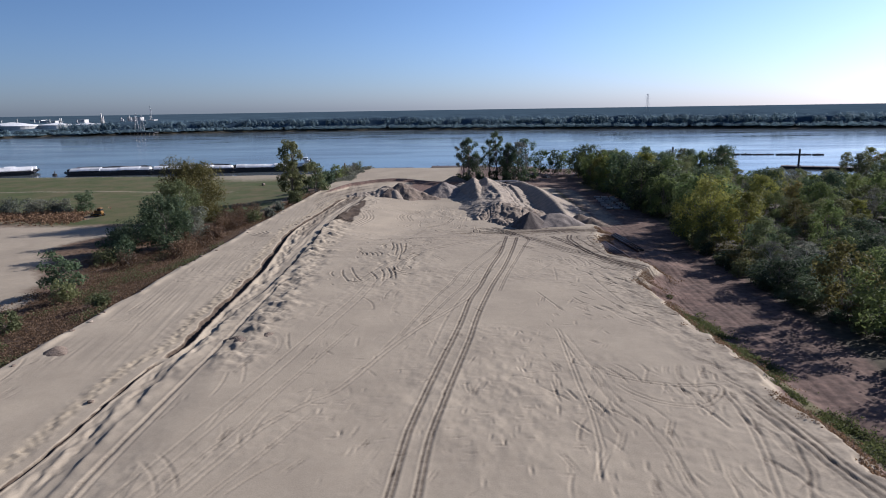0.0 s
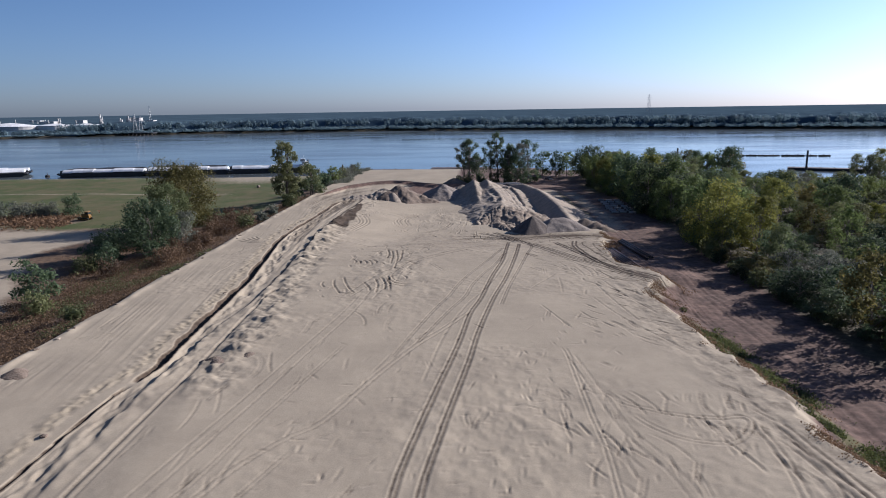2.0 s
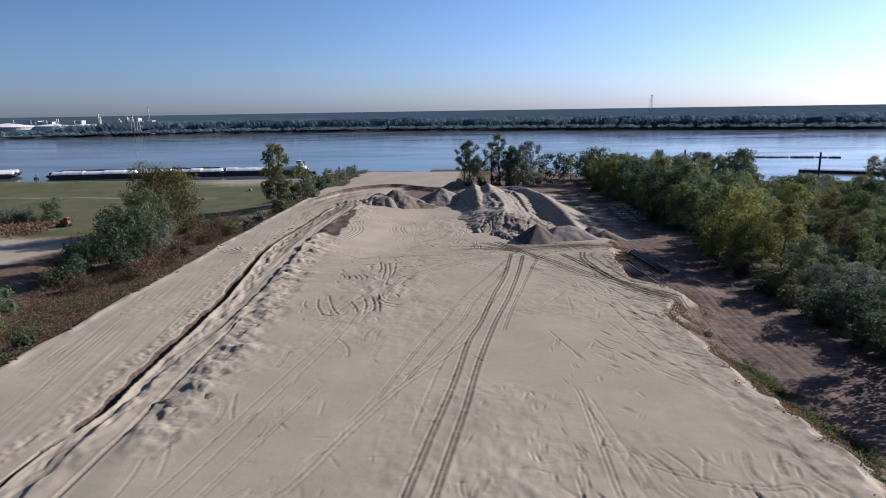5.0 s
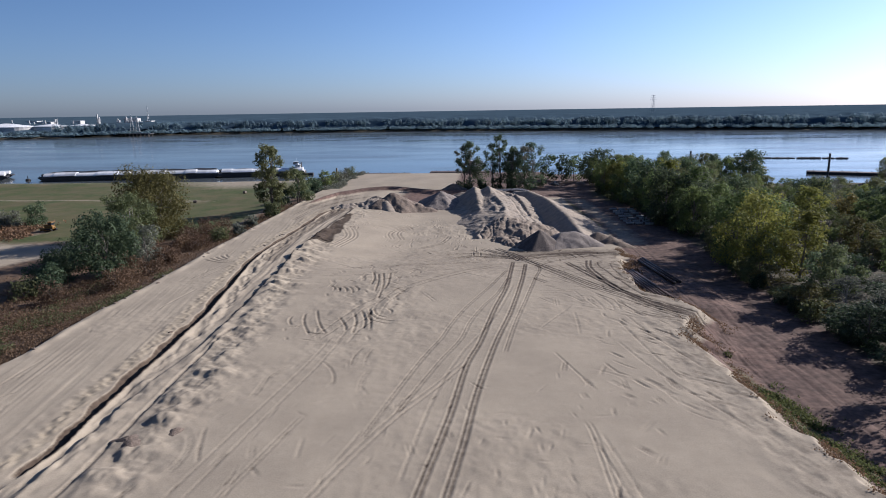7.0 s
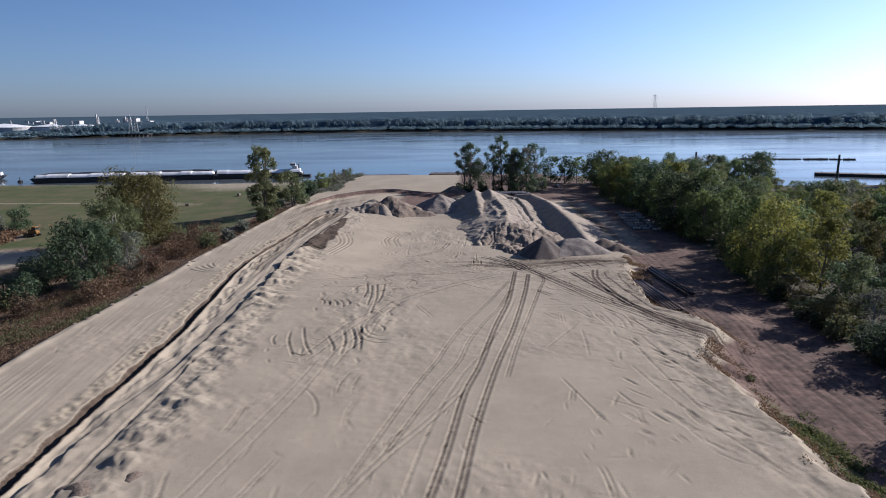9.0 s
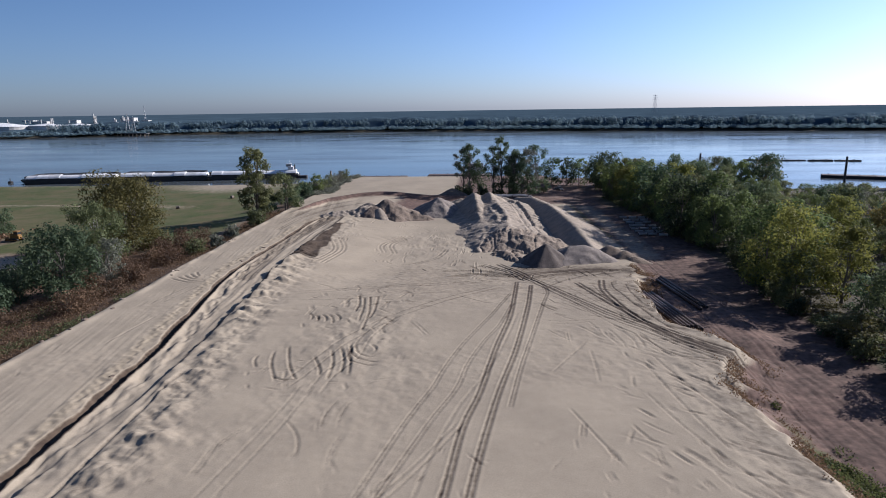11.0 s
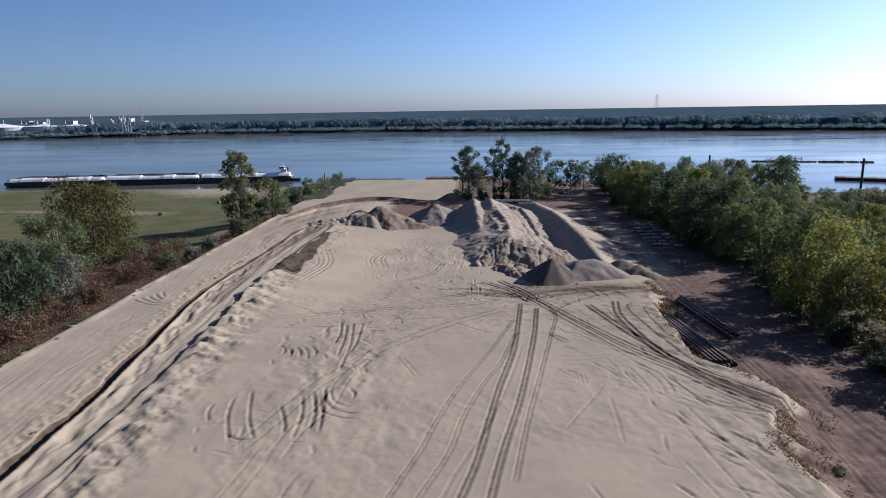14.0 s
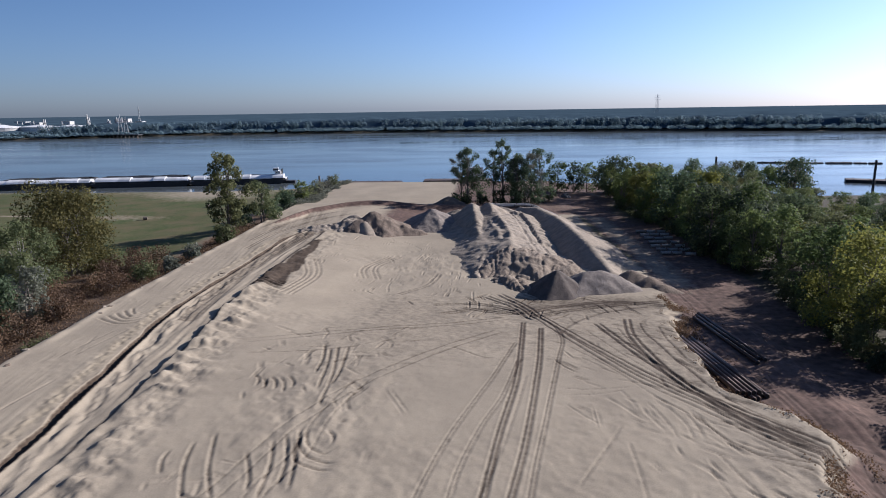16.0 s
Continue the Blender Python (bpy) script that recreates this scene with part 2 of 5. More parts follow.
def left_edge(y):
    return np.interp(y, (0, 86, 270, 320), (-70.5, -70.7, -76.6, -78.5)) + 0.5 * vnoise(y, y * 0, 9, 3)


def right_edge(y):
    return np.interp(y, (0, 60, 74, 80, 90, 97, 106, 113, 123, 134, 141, 147, 152, 160, 176, 196, 215, 245, 290), (39, 38.5, 37.2, 35.8, 37.2, 35.3, 33.4, 33.6, 32.6, 31.2, 32.8, 37.5, 35.5, 30.6, 30.2, 33.2, 36, 35.5, 31)) + 0.7 * vnoise(y, y * 0, 5, 5) + 0.7 * vnoise(y, y * 0, 2.1, 6) + 0.5 * vnoise(y, y * 0, 1.0, 45)


def berm_one(y):
    return np.interp(y, (0, 60, 86, 92, 97, 104, 116, 127, 142, 164, 182, 196, 266, 300), (-47.8, -47.6, -48.5, -47.6, -47.1, -47.9, -49.2, -49.8, -51.1, -54.4, -57.5, -58.9, -59.5, -54)) + 0.25 * vnoise(y, y * 0, 14, 8)


def berm_two(y):
    return np.interp(y, (0, 50, 61, 76, 104, 131, 151, 165, 175, 192, 222), (-42, -42, -43.2, -44.7, -46.2, -45.4, -46.3, -47.8, -48.0, -50.0, -51.3)) + 0.3 * vnoise(y, y * 0, 6, 9)


def dump_line(y):
    """Where the heads of the dumped lumps lie beside the windrow."""
    return np.interp(y, (80, 105, 117, 130, 150, 175, 195, 215), (-38.8, -40.4, -41.2, -42, -44, -46, -48, -49)) + 0.4 * vnoise(y, y * 0, 5, 61)


def near_shore(x):
    return np.interp(x, (-2500, -160, -110, -90, -20, 40, 100, 140, 300, 2500), (415, 428, 436, 446, 446, 450, 446, 392, 396, 400))


def far_shore(x):
    return np.interp(x, (-3000, -1600, -930, -568, -193, 263, 623, 1500, 3000), (750, 980, 1224, 1400, 1414, 1310, 1190, 1010, 780))


def land(x, y):
    """The lie of the land without wheel tracks: height, and how far each cover holds."""
    x, y = np.asarray(x, float), np.asarray(y, float)
    xl, xr, b1, b2 = left_edge(y), right_edge(y), berm_one(y), berm_two(y)
    # the drained basin and the raised road along its side
    basin = -3.5 * step(165, 216, y) + 0.07 * fbm(x, y, 14, 1, 2)
    road = -0.5 - 0.7 * step(180, 300, y) + 0.05 * fbm(x, y, 10, 2)
    z = basin + (road - basin) * step(b2 + np.interp(y, (165, 205), (9, 30)), b2 + 0.5, x)
    ring = hump(y, np.interp(x, (-74, -69.7, -65.4, -55.4, -40.5, -31, -17), (284, 299, 317, 331, 338.5, 338, 338)) + 1.5 * vnoise(x, x * 0, 9, 4), 4.5) * step(-75, -68, x) * step(26, 14, x)
    z = z + 1.7 * ring
    far = step(340, 356, y)
    z = z + (np.interp(y, (340, 420, 440), (-4.2, -2.8, -3.0)) - z) * far
    # outside the plateau
    low_l = -6.0 + 0.25 * fbm(x, y, 30, 6) + 0.6 * step(235, 300, y)
    slope_l = np.interp(xl - x, (0, 1.2, 10, 26, 40), (0, 0.28, 0.6, 0.92, 1.0))
    z = np.where(x < xl, z + (low_l - z) * slope_l, z)
    low_r = -4.5 + 0.22 * fbm(x, y, 9, 7)
    s_r = np.interp(x - xr, (0, 2.0, 6.0, 9.0), (0, 0.35, 0.85, 1.0))
    z = np.where(x > xr, z + (low_r - z) * s_r, z)
    pit = step(xr - 0.3, xr + 1.2, x) * step(52, 46, x) * step(153, 160, y) * step(204, 194, y)
    z = z + (-3.5 - z) * pit
    # spoil windrows beside the road
    on = step(300, 270, y)
    lump = 0.75 + 0.45 * vnoise(x, y, 3.2, 12) + 0.25 * vnoise(x, y, 1.3, 13)
    d1 = x - b1
    wf = np.interp(y, (45, 86, 95, 130, 200), (0.2, 0.26, 0.75, 0.8, 0.62)) * (1 + 0.25 * vnoise(y, y * 0, 4, 36))
    u1 = d1 / wf
    gap = (1 - hump(y, 89.3, 2.0))
    cut = gap * np.interp(u1, (-2.5, -1.5, -0.35, 0.15, 1.2), (0, 0.9, 1, -0.4, 0)) * (0.9 + 0.2 * vnoise(x, y, 6, 14))
    z = z - on * 1.25 * np.sqrt(wf) * cut
    z = z + on * 0.34 * fbm(x * 1.3 + y * 0.1, y * 0.45, 1.8, 15, 3) * hump(d1, 2.0, 1.5)
    lane = step(b1 + 2.5, b1 + 3.5, x) * step(b2 - 0.3, b2 - 1.3, x) * on
    z = z + lane * 0.16 * vnoise((x - b2) * 1.0, y * 0.05, 0.7, 41) * (0.6 + 0.5 * vnoise(x, y, 9, 42))
    crumb = hump(x, b1 - 3.6 - 0.4 * vnoise(y, y * 0, 7, 43), 1.35) * on
    d2 = x - b2
    wedge = np.where(d2 < 0.5, hump(d2, 0.5, 0.45), hump(d2, 0.5, 2.6))
    z = z + on * np.maximum(lump, 0.15) * wedge * np.interp(y, (50, 90, 140, 185, 212, 224, 240), (0.28, 0.4, 0.6, 0.95, 1.2, 0.7, 0.3))
    # lumps dumped side by side, each with a blunt head and a tail that runs out on the sand
    dx = x - dump_line(y)
    dump = np.zeros(x.shape)
    for k in (-1, 0, 1):
        cell = np.floor(y / 3.7) + k
        own = lambda q: _tab[(cell.astype(int) * 7 + 13 * q) % 256, (31 * q) % 256]
        dy = y - (cell + 0.5) * 3.7 - 1.6 * (own(1) - 0.5) + 0.10 * dx
        head = dx - 2.4 * (own(2) - 0.4)
        tall = (0.2 + 0.55 * own(3)) * np.where(head < 0, np.exp(-(head / 0.9) ** 2), np.exp(-(head / (2.4 + 3.6 * own(4))) ** 2))
        dump = np.maximum(dump, tall * np.exp(-(np.abs(dy) / (1.2 + 0.9 * own(5))) ** 2))
    dump = dump * step(82, 92, y) * step(214, 196, y)
    z = z + on * dump * (0.85 + 0.4 * fbm(x, y, 1.7, 35, 3))
    z = z + on * 0.3 * fbm(x, y, 2.6, 26, 4) * hump(dx, 2.0, 3.6) * step(80, 95, y)
    # fine grader lines on the road
    inroad = step(xl, xl + 2.5, x) * step(b1 - 3.0, b1 - 5.0, x)
    z = z + inroad * 0.04 * vnoise((x + 0.16 * y) * 1.6, (y - x) * 0.05, 0.7, 18) * (0.55 + 0.6 * vnoise(x, y, 11, 19))
    z = z + 0.16 * crumb * (0.2 + 0.9 * vnoise(x, y, 0.7, 20) + 0.6 * vnoise(x, y, 1.7, 44))
    z = z + 0.04 * fbm(x, y, 1.1, 37, 2) * step(0.0, 0.6, vnoise(x, y, 13, 38)) * step(-72, -70, x) * step(230, 200, y)
    z = z + 0.35 * hump(x, xl + 0.8, 0.8) * (0.5 + 0.7 * vnoise(x, y, 3, 21)) * step(320, 290, y)
    # churned edges
    churn = hump(x, xr - 3.5, 4.5) * step(215, 150, y)
    z = z + churn * 0.11 * fbm(x * 0.9 + y * 0.35, y * 0.4 - x * 0.25, 1.8, 22, 3)
    churn2 = step(150, 185, y) * step(225, 205, y) * step(-40, -15, x) * step(36, 26, x)
    z = z + churn2 * 0.07 * fbm(x, y, 2.8, 23, 3)
    churn3 = hump(x, -22, 10) * hump(y, 150, 22) + hump(x, -14, 12) * hump(y, 240, 18) + 0.8 * hump(x, 2, 14) * hump(y, 78, 18)
    z = z + churn3 * 0.15 * fbm(x, y * 0.7, 2.0, 24, 3)
    # river and the far plain
    ns, fs = near_shore(x), far_shore(x)
    z = z + (-14 - z) * step(ns - 14, ns + 14, y)
    z = z + (-5.5 + 14) * step(fs - 28, fs + 6, y)
    z = np.where(y < -20, np.minimum(z, z * 0 + 0.0), z)
    # covers
    strip = step(xr + 0.5, xr + 4.5, x)
    outside_l = step(xl - 0.2, xl - 1.4, x)
    beach = step(-98, -112, x + 32 * hump(y, 196, 34) + 5 * vnoise(x * 0.4, y, 7, 30)) * step(240, 225, y + 5 * vnoise(x, y, 14, 31))
    field = outside_l * step(228, 248, y + 8 * vnoise(x, y, 20, 32)) * step(-84, -96, x + 0.05 * (y - 250))
    scrub = hump(y, 252, 9) * step(-150, -168, x)
    field = field * (1 - 0.8 * scrub)
    weeds = np.maximum(outside_l * (1 - beach) * (1 - field), 0.9 * scrub)
    roadway = strip * hump(x, np.interp(y, (220, 265, 313, 374, 394, 440), (43.5, 43, 39.5, 34, 27, 18)), 5.0) * step(205, 235, y)
    woods = step(58, 63, x + 0.03 * np.maximum(y - 250, 0)) * (y < 470)
    grass_r = strip * hump(x, np.interp(y, (60, 78, 87, 105, 112, 132, 142), (46.5, 44.5, 42.4, 40.6, 39.4, 37.4, 36.6)), 1.7) * step(146, 110, y)
    grass_r = np.maximum(grass_r, strip * hump(x, 55, 8) * hump(y, 335, 30) * 0.7)
    grass_r = np.maximum(grass_r, 0.62 * strip * hump(x, np.interp(y, (225, 265, 313, 374), (37.5, 36.5, 33.5, 28)), 2.6) * step(222, 240, y) * step(375, 350, y))
    shore = step(ns - 40, ns - 12, y)
    dirt = np.clip(strip * 0.98 - 0.6 * roadway + 1.7 * ring, 0, 1)
    dirt = np.maximum(dirt, 0.8 * step(318, 326, y) * step(346, 340, y) * step(-34, -26, x))
    dirt = np.maximum(dirt, 1.0 * step(338, 346, y) * step(-20, -13, x) * step(60, 40, x))
    # the dirt colour here paints the shade of dike and trees behind the heaps
    dirt = np.maximum(dirt, 0.85 * step(298, 308, y) * step(344, 339, y) * step(-44, -34, x) * step(-4, -10, x))
    sl = np.interp(y, (210, 262), (-52.5, -50.5)) + 0.8 * vnoise(x, y, 5, 33)
    slat = step(sl, sl + 1.0, x) * step(sl + np.interp(y, (210, 262), (7.5, 2.0)) + 1.0, sl + np.interp(y, (210, 262), (7.5, 2.0)), x) * step(209, 214, y) * step(266, 260, y)
    z = z + slat * 0.16 * np.sin((y + 0.4 * x) * 4.2 + 1.5 * vnoise(x, y, 6, 34))
    # ditch: damp silt and bank shade in one; windrow flank, lump heads: painted shade
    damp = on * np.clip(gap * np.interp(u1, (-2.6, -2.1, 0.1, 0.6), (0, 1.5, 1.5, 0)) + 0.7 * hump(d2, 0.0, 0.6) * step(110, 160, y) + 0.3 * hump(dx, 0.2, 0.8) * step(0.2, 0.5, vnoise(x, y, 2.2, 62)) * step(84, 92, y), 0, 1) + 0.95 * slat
    damp = damp + 0.22 * churn + 0.3 * churn2 + 0.3 * step(xr - 4.5, xr + 0.3, x) * step(-0.2, 0.5, vnoise(x, y, 1.9, 46))
    damp = damp + 0.34 * step(225, 262, y) * step(xl + 1, xl + 4, x) * step(b2 + 2, b2 - 2, x) * step(332, 318, y) * (0.6 + 0.7 * vnoise(x * 1.6 + 0.25 * y, y * 0.12, 2.2, 63))
    damp = damp + 0.5 * hump(y, 207 + 0.06 * (x - 15), 6.5) * step(2, 10, x) * step(42, 34, x) * (0.75 + 0.5 * vnoise(x * 0.5, y, 2.0, 64))
    farland = (y > fs - 20) * 1.0
    pale = 0.55 * hump(y, 336 - 0.03 * (x + 245), 2.2) * step(-150, -175, x) + 0.62 * hump(x, -140, 34) * hump(y, 398, 22) + 0.45 * hump(x, -150, 26) * hump(y, 330, 9)
    grass = np.maximum(field * (1 - 0.35 * shore) - pale * field, grass_r) * (1 - farland)
    cover = {"crumb": np.clip(0.62 * crumb, 0, 1), "damp": np.clip(damp, 0, 1) * (1 - farland), "dirt": dirt * (1 - farland), "grass": grass,
             "weeds": weeds * (y < near_shore(x)) * (1 - farland), "woods": np.maximum(woods, (y > fs - 60) * 1.0)}
    return z, cover


def ground_z(x, y):
    return float(land(np.array([float(x)]), np.array([float(y)]))[0][0])


def spread(a, b, first, growth):
    out, s = [], first
    while a < b:
        out.append(a)
        a += s
        s *= growth
    return out


xs = np.array([-v for v in spread(330, 5200, 8, 1.25)][::-1] + list(np.arange(-330, -140, 3)) + list(np.arange(-140, -79, 1.3)) + list(np.arange(-79, -12, 0.2)) + list(np.arange(-12, 13, 0.14)) + list(np.arange(13, 42, 0.2))
              + list(np.arange(42, 66, 0.36)) + list(np.arange(66, 240, 5)) + spread(240, 5200, 10, 1.25))
ys = np.array([-400, -200, -80, 0, 30, 42] + list(np.arange(48, 140, 0.22)) + list(np.arange(140, 216, 0.28)) + list(np.arange(216, 345, 0.8))
              + list(np.arange(345, 470, 2.2)) + spread(470, 960, 14, 1.12) + list(np.arange(970, 1430, 12)) + spread(1432, 5000, 20, 1.15))
GX, GY = np.meshgrid(xs, ys)
GZ, COVER_MAP = land(GX, GY)


def smooth_line(pts, n=7):
    """A rounded line through a few points of the plan."""
    p = [np.array(pts[0]) * 2 - np.array(pts[1])] + [np.array(q, float) for q in pts] + [np.array(pts[-1]) * 2 - np.array(pts[-2])]
    out = []
    for a, b, c, d in zip(p, p[1:], p[2:], p[3:]):
        for k in range(n):
            t = k / n
            out.append(0.5 * (2 * b + (c - a) * t + (2 * a - 5 * b + 4 * c - d) * t * t + (3 * b - a - 3 * c + d) * t ** 3))
    return np.array(out + [p[-2]])


def rut(pts, offsets=(0.0,), width=0.32, depth=0.12, damp=0.4, n=7):
    """Presses wheel ruts into the ground sheet along a line."""
    line = smooth_line(pts, n)
    reach = max(abs(o) for o in offsets) + 3 * width + 0.4
    i0, i1 = np.searchsorted(xs, (line[:, 0].min() - reach, line[:, 0].max() + reach))
    j0, j1 = np.searchsorted(ys, (line[:, 1].min() - reach, line[:, 1].max() + reach))
    X, Y = GX[j0:j1, i0:i1], GY[j0:j1, i0:i1]
    if X.size == 0:
        return
    best, lat, along, run = np.full(X.shape, 1e9), np.zeros(X.shape), np.zeros(X.shape), 0.0
    for a, b in zip(line, line[1:]):
        e = b - a
        ln = np.hypot(*e)
        if ln < 1e-6:
            continue
        t = np.clip(((X - a[0]) * e[0] + (Y - a[1]) * e[1]) / ln ** 2, 0, 1)
        px, py = X - a[0] - t * e[0], Y - a[1] - t * e[1]
        d = np.hypot(px, py)
        near = d < best
        best = np.where(near, d, best)
        lat = np.where(near, np.sign(e[0] * py - e[1] * px) * d, lat)
        along = np.where(near, run + t * ln, along)
        run += ln
    ends = step(0, 1.5, along) * step(run, run - 1.5, along)
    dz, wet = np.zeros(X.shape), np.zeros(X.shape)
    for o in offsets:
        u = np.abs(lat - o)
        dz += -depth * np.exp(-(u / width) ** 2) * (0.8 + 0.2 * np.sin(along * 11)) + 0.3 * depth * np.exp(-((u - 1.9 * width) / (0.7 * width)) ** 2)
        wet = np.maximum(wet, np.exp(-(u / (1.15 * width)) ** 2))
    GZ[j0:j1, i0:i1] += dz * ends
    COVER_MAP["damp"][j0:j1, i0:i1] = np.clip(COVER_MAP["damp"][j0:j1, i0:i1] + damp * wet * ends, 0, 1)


# the haul road down the middle, used again and again
TREAD = (-0.25, 0.25)
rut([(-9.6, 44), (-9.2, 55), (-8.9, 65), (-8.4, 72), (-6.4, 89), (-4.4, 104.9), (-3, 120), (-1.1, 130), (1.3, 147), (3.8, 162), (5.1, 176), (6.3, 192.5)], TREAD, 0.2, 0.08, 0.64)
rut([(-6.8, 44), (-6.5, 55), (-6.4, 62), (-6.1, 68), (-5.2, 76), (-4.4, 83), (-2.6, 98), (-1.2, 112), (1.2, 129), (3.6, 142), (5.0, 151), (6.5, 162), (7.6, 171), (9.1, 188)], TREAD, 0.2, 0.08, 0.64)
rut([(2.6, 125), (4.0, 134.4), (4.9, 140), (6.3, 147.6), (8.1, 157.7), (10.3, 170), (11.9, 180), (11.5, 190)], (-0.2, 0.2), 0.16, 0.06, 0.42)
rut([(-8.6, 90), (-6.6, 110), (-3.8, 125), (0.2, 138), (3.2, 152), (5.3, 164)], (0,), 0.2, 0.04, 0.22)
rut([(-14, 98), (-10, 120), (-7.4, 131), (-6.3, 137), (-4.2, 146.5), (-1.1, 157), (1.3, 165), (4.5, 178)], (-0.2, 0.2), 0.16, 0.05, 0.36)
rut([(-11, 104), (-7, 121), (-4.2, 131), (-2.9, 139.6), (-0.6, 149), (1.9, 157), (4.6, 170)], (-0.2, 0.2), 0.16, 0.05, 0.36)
# tyre tracks that come up along the windrow and swing to the haul road
rut([(-35.6, 48), (-34.8, 54), (-33.5, 61), (-31.8, 71.6), (-30, 84), (-27.8, 100), (-25, 119.6), (-24, 132)], (-0.9, 0.9), 0.16, 0.05, 0.26)
rut([(-32.6, 46), (-31.5, 54), (-30.2, 61), (-28.6, 67.5), (-26.6, 80), (-22, 104)], (-0.25, 0.25), 0.15, 0.05, 0.24)
rut([(-28.5, 46), (-26.4, 54.5), (-24.6, 60), (-21, 72)], (-0.25, 0.25), 0.15, 0.05, 0.22)
rut([(-29.6, 54), (-27.9, 61), (-25.9, 68), (-22.5, 74.4), (-19.2, 79), (-15.2, 92), (-11.3, 103), (-7.6, 111), (-3, 122)], (-0.4, 0.4), 0.16, 0.05, 0.28)
rut([(-27.7, 130), (-26.5, 134), (-25, 140), (-23.4, 147), (-20.8, 153.4), (-16.9, 160.6), (-12.2, 167), (-5.9, 175.3), (2, 185)], (-0.9, 0.9), 0.17, 0.06, 0.34)
rut([(-22.8, 128), (-22.2, 135), (-20.3, 141), (-19.9, 148), (-19.2, 153), (-17, 162)], (-0.9, 0.9), 0.17, 0.06, 0.3)
rut([(-40.9, 176.7), (-33.3, 180), (-26.1, 183), (-16.7, 186.5), (-6.7, 189.7), (3.8, 195)], (-1.0, 0.9), 0.18, 0.08, 0.36)
rut([(-37.8, 171), (-27.3, 172.6), (-20.6, 175)], (0,), 0.2, 0.08, 0.3)
rut([(-5.9, 175.3), (-1.2, 170.3), (1.3, 169.9)], (0,), 0.18, 0.07, 0.3)
rut([(-13.4, 158.6), (-9.8, 151)], (-0.35, 0.35), 0.15, 0.05, 0.2)
# turns of the tracked machine beside the windrow
for pts in ([(-20.9, 147.5), (-20.4, 145), (-19.6, 143.2), (-17.9, 141.9), (-16.3, 141.7)], [(-21.3, 146), (-20.6, 143), (-19.4, 141.2), (-17.8, 140.2), (-15.7, 139.6)], [(-21.6, 144.6), (-20.4, 140.4), (-18.6, 138.9), (-15.6, 138.2)],
            [(-18.9, 147.4), (-17.4, 145.4), (-17.2, 143.2)], [(-21.8, 147.5), (-20.4, 141), (-19.3, 134.5)], [(-23, 146), (-21.2, 140), (-20.6, 135)], [(-24.2, 145), (-22.6, 139), (-22, 133)], [(-26.2, 142), (-24, 136.8), (-23.4, 134)],
            [(-32.9, 144), (-31.6, 138.5), (-28.9, 132)], [(-31.3, 146), (-28.9, 138.4), (-26.2, 132.6)], [(-34.7, 142.1), (-34.5, 139.6), (-33.2, 136.6)], [(-30.2, 134), (-27.8, 132.8), (-25.8, 133.6)],
            [(-23.6, 175), (-22.4, 168), (-21.6, 162), (-21.1, 153)], [(-24.6, 174), (-23.2, 166), (-22.6, 158)], [(-21.9, 175), (-20.9, 164.6), (-21.1, 159)], [(-26, 176), (-24.6, 169), (-24.2, 163)],
            [(-30.4, 162.2), (-28.9, 160.2), (-28.2, 157.4)], [(-29.1, 162.1), (-27.6, 159.8), (-26.8, 156.6)], [(-28, 162.6), (-26.4, 160.2), (-26.1, 157.9)], [(-31.6, 162), (-30.2, 160), (-29.8, 157.6)], [(-33, 163), (-31.5, 161), (-31.2, 158.4)]):
    rut(pts, (0,), 0.19, 0.15, 0.5)
rut([(-17.4, 149.9), (-17.0, 148.2)], (0,), 0.55, 0.3, 0.9)
# the low lumpy ridge left across the basin
for k in range(14):
    f = k / 13
    rut([(-22.2 + 2.4 * f + 0.5 * math.sin(9 * f), 181 + 32 * f), (-21.8 + 2.4 * f, 182.5 + 32 * f)], (0,), 0.75, -0.34 - 0.12 * math.sin(k * 2.3), 0.0, 3)
    # the dark tint in these dents paints the ridge's shadow on its left
    if k % 2:
        rut([(-23.4 + 2.4 * f, 181 + 32 * f), (-23 + 2.4 * f, 182.4 + 32 * f)], (0,), 0.3, 0.14, 0.5, 3)
# wheel turns on the road beside the ditch
for k in range(5):
    f = k / 4
    rut([(-71.8 + 3.4 * f, 188.6 + 6.2 * f), (-68.3 + 1.9 * f, 186.2 + 5.2 * f), (-65.2 - 0.2 * f, 184.8 + 6 * f), (-61.9 - 2.8 * f, 186.4 + 6.2 * f)], (0,), 0.24, 0.16, 0.42)
# shallow rut on the basin side of the windrow
rut([(-39.6, 46), (-40, 54), (-40.6, 63), (-41.2, 80), (-41.7, 95), (-42.6, 110), (-43.4, 125), (-43.4, 136)], (0,), 0.26, 0.16, 0.4)
rut([(-38.6, 46), (-39, 54), (-39.5, 63), (-40, 78)], (0,), 0.16, 0.07, 0.2)
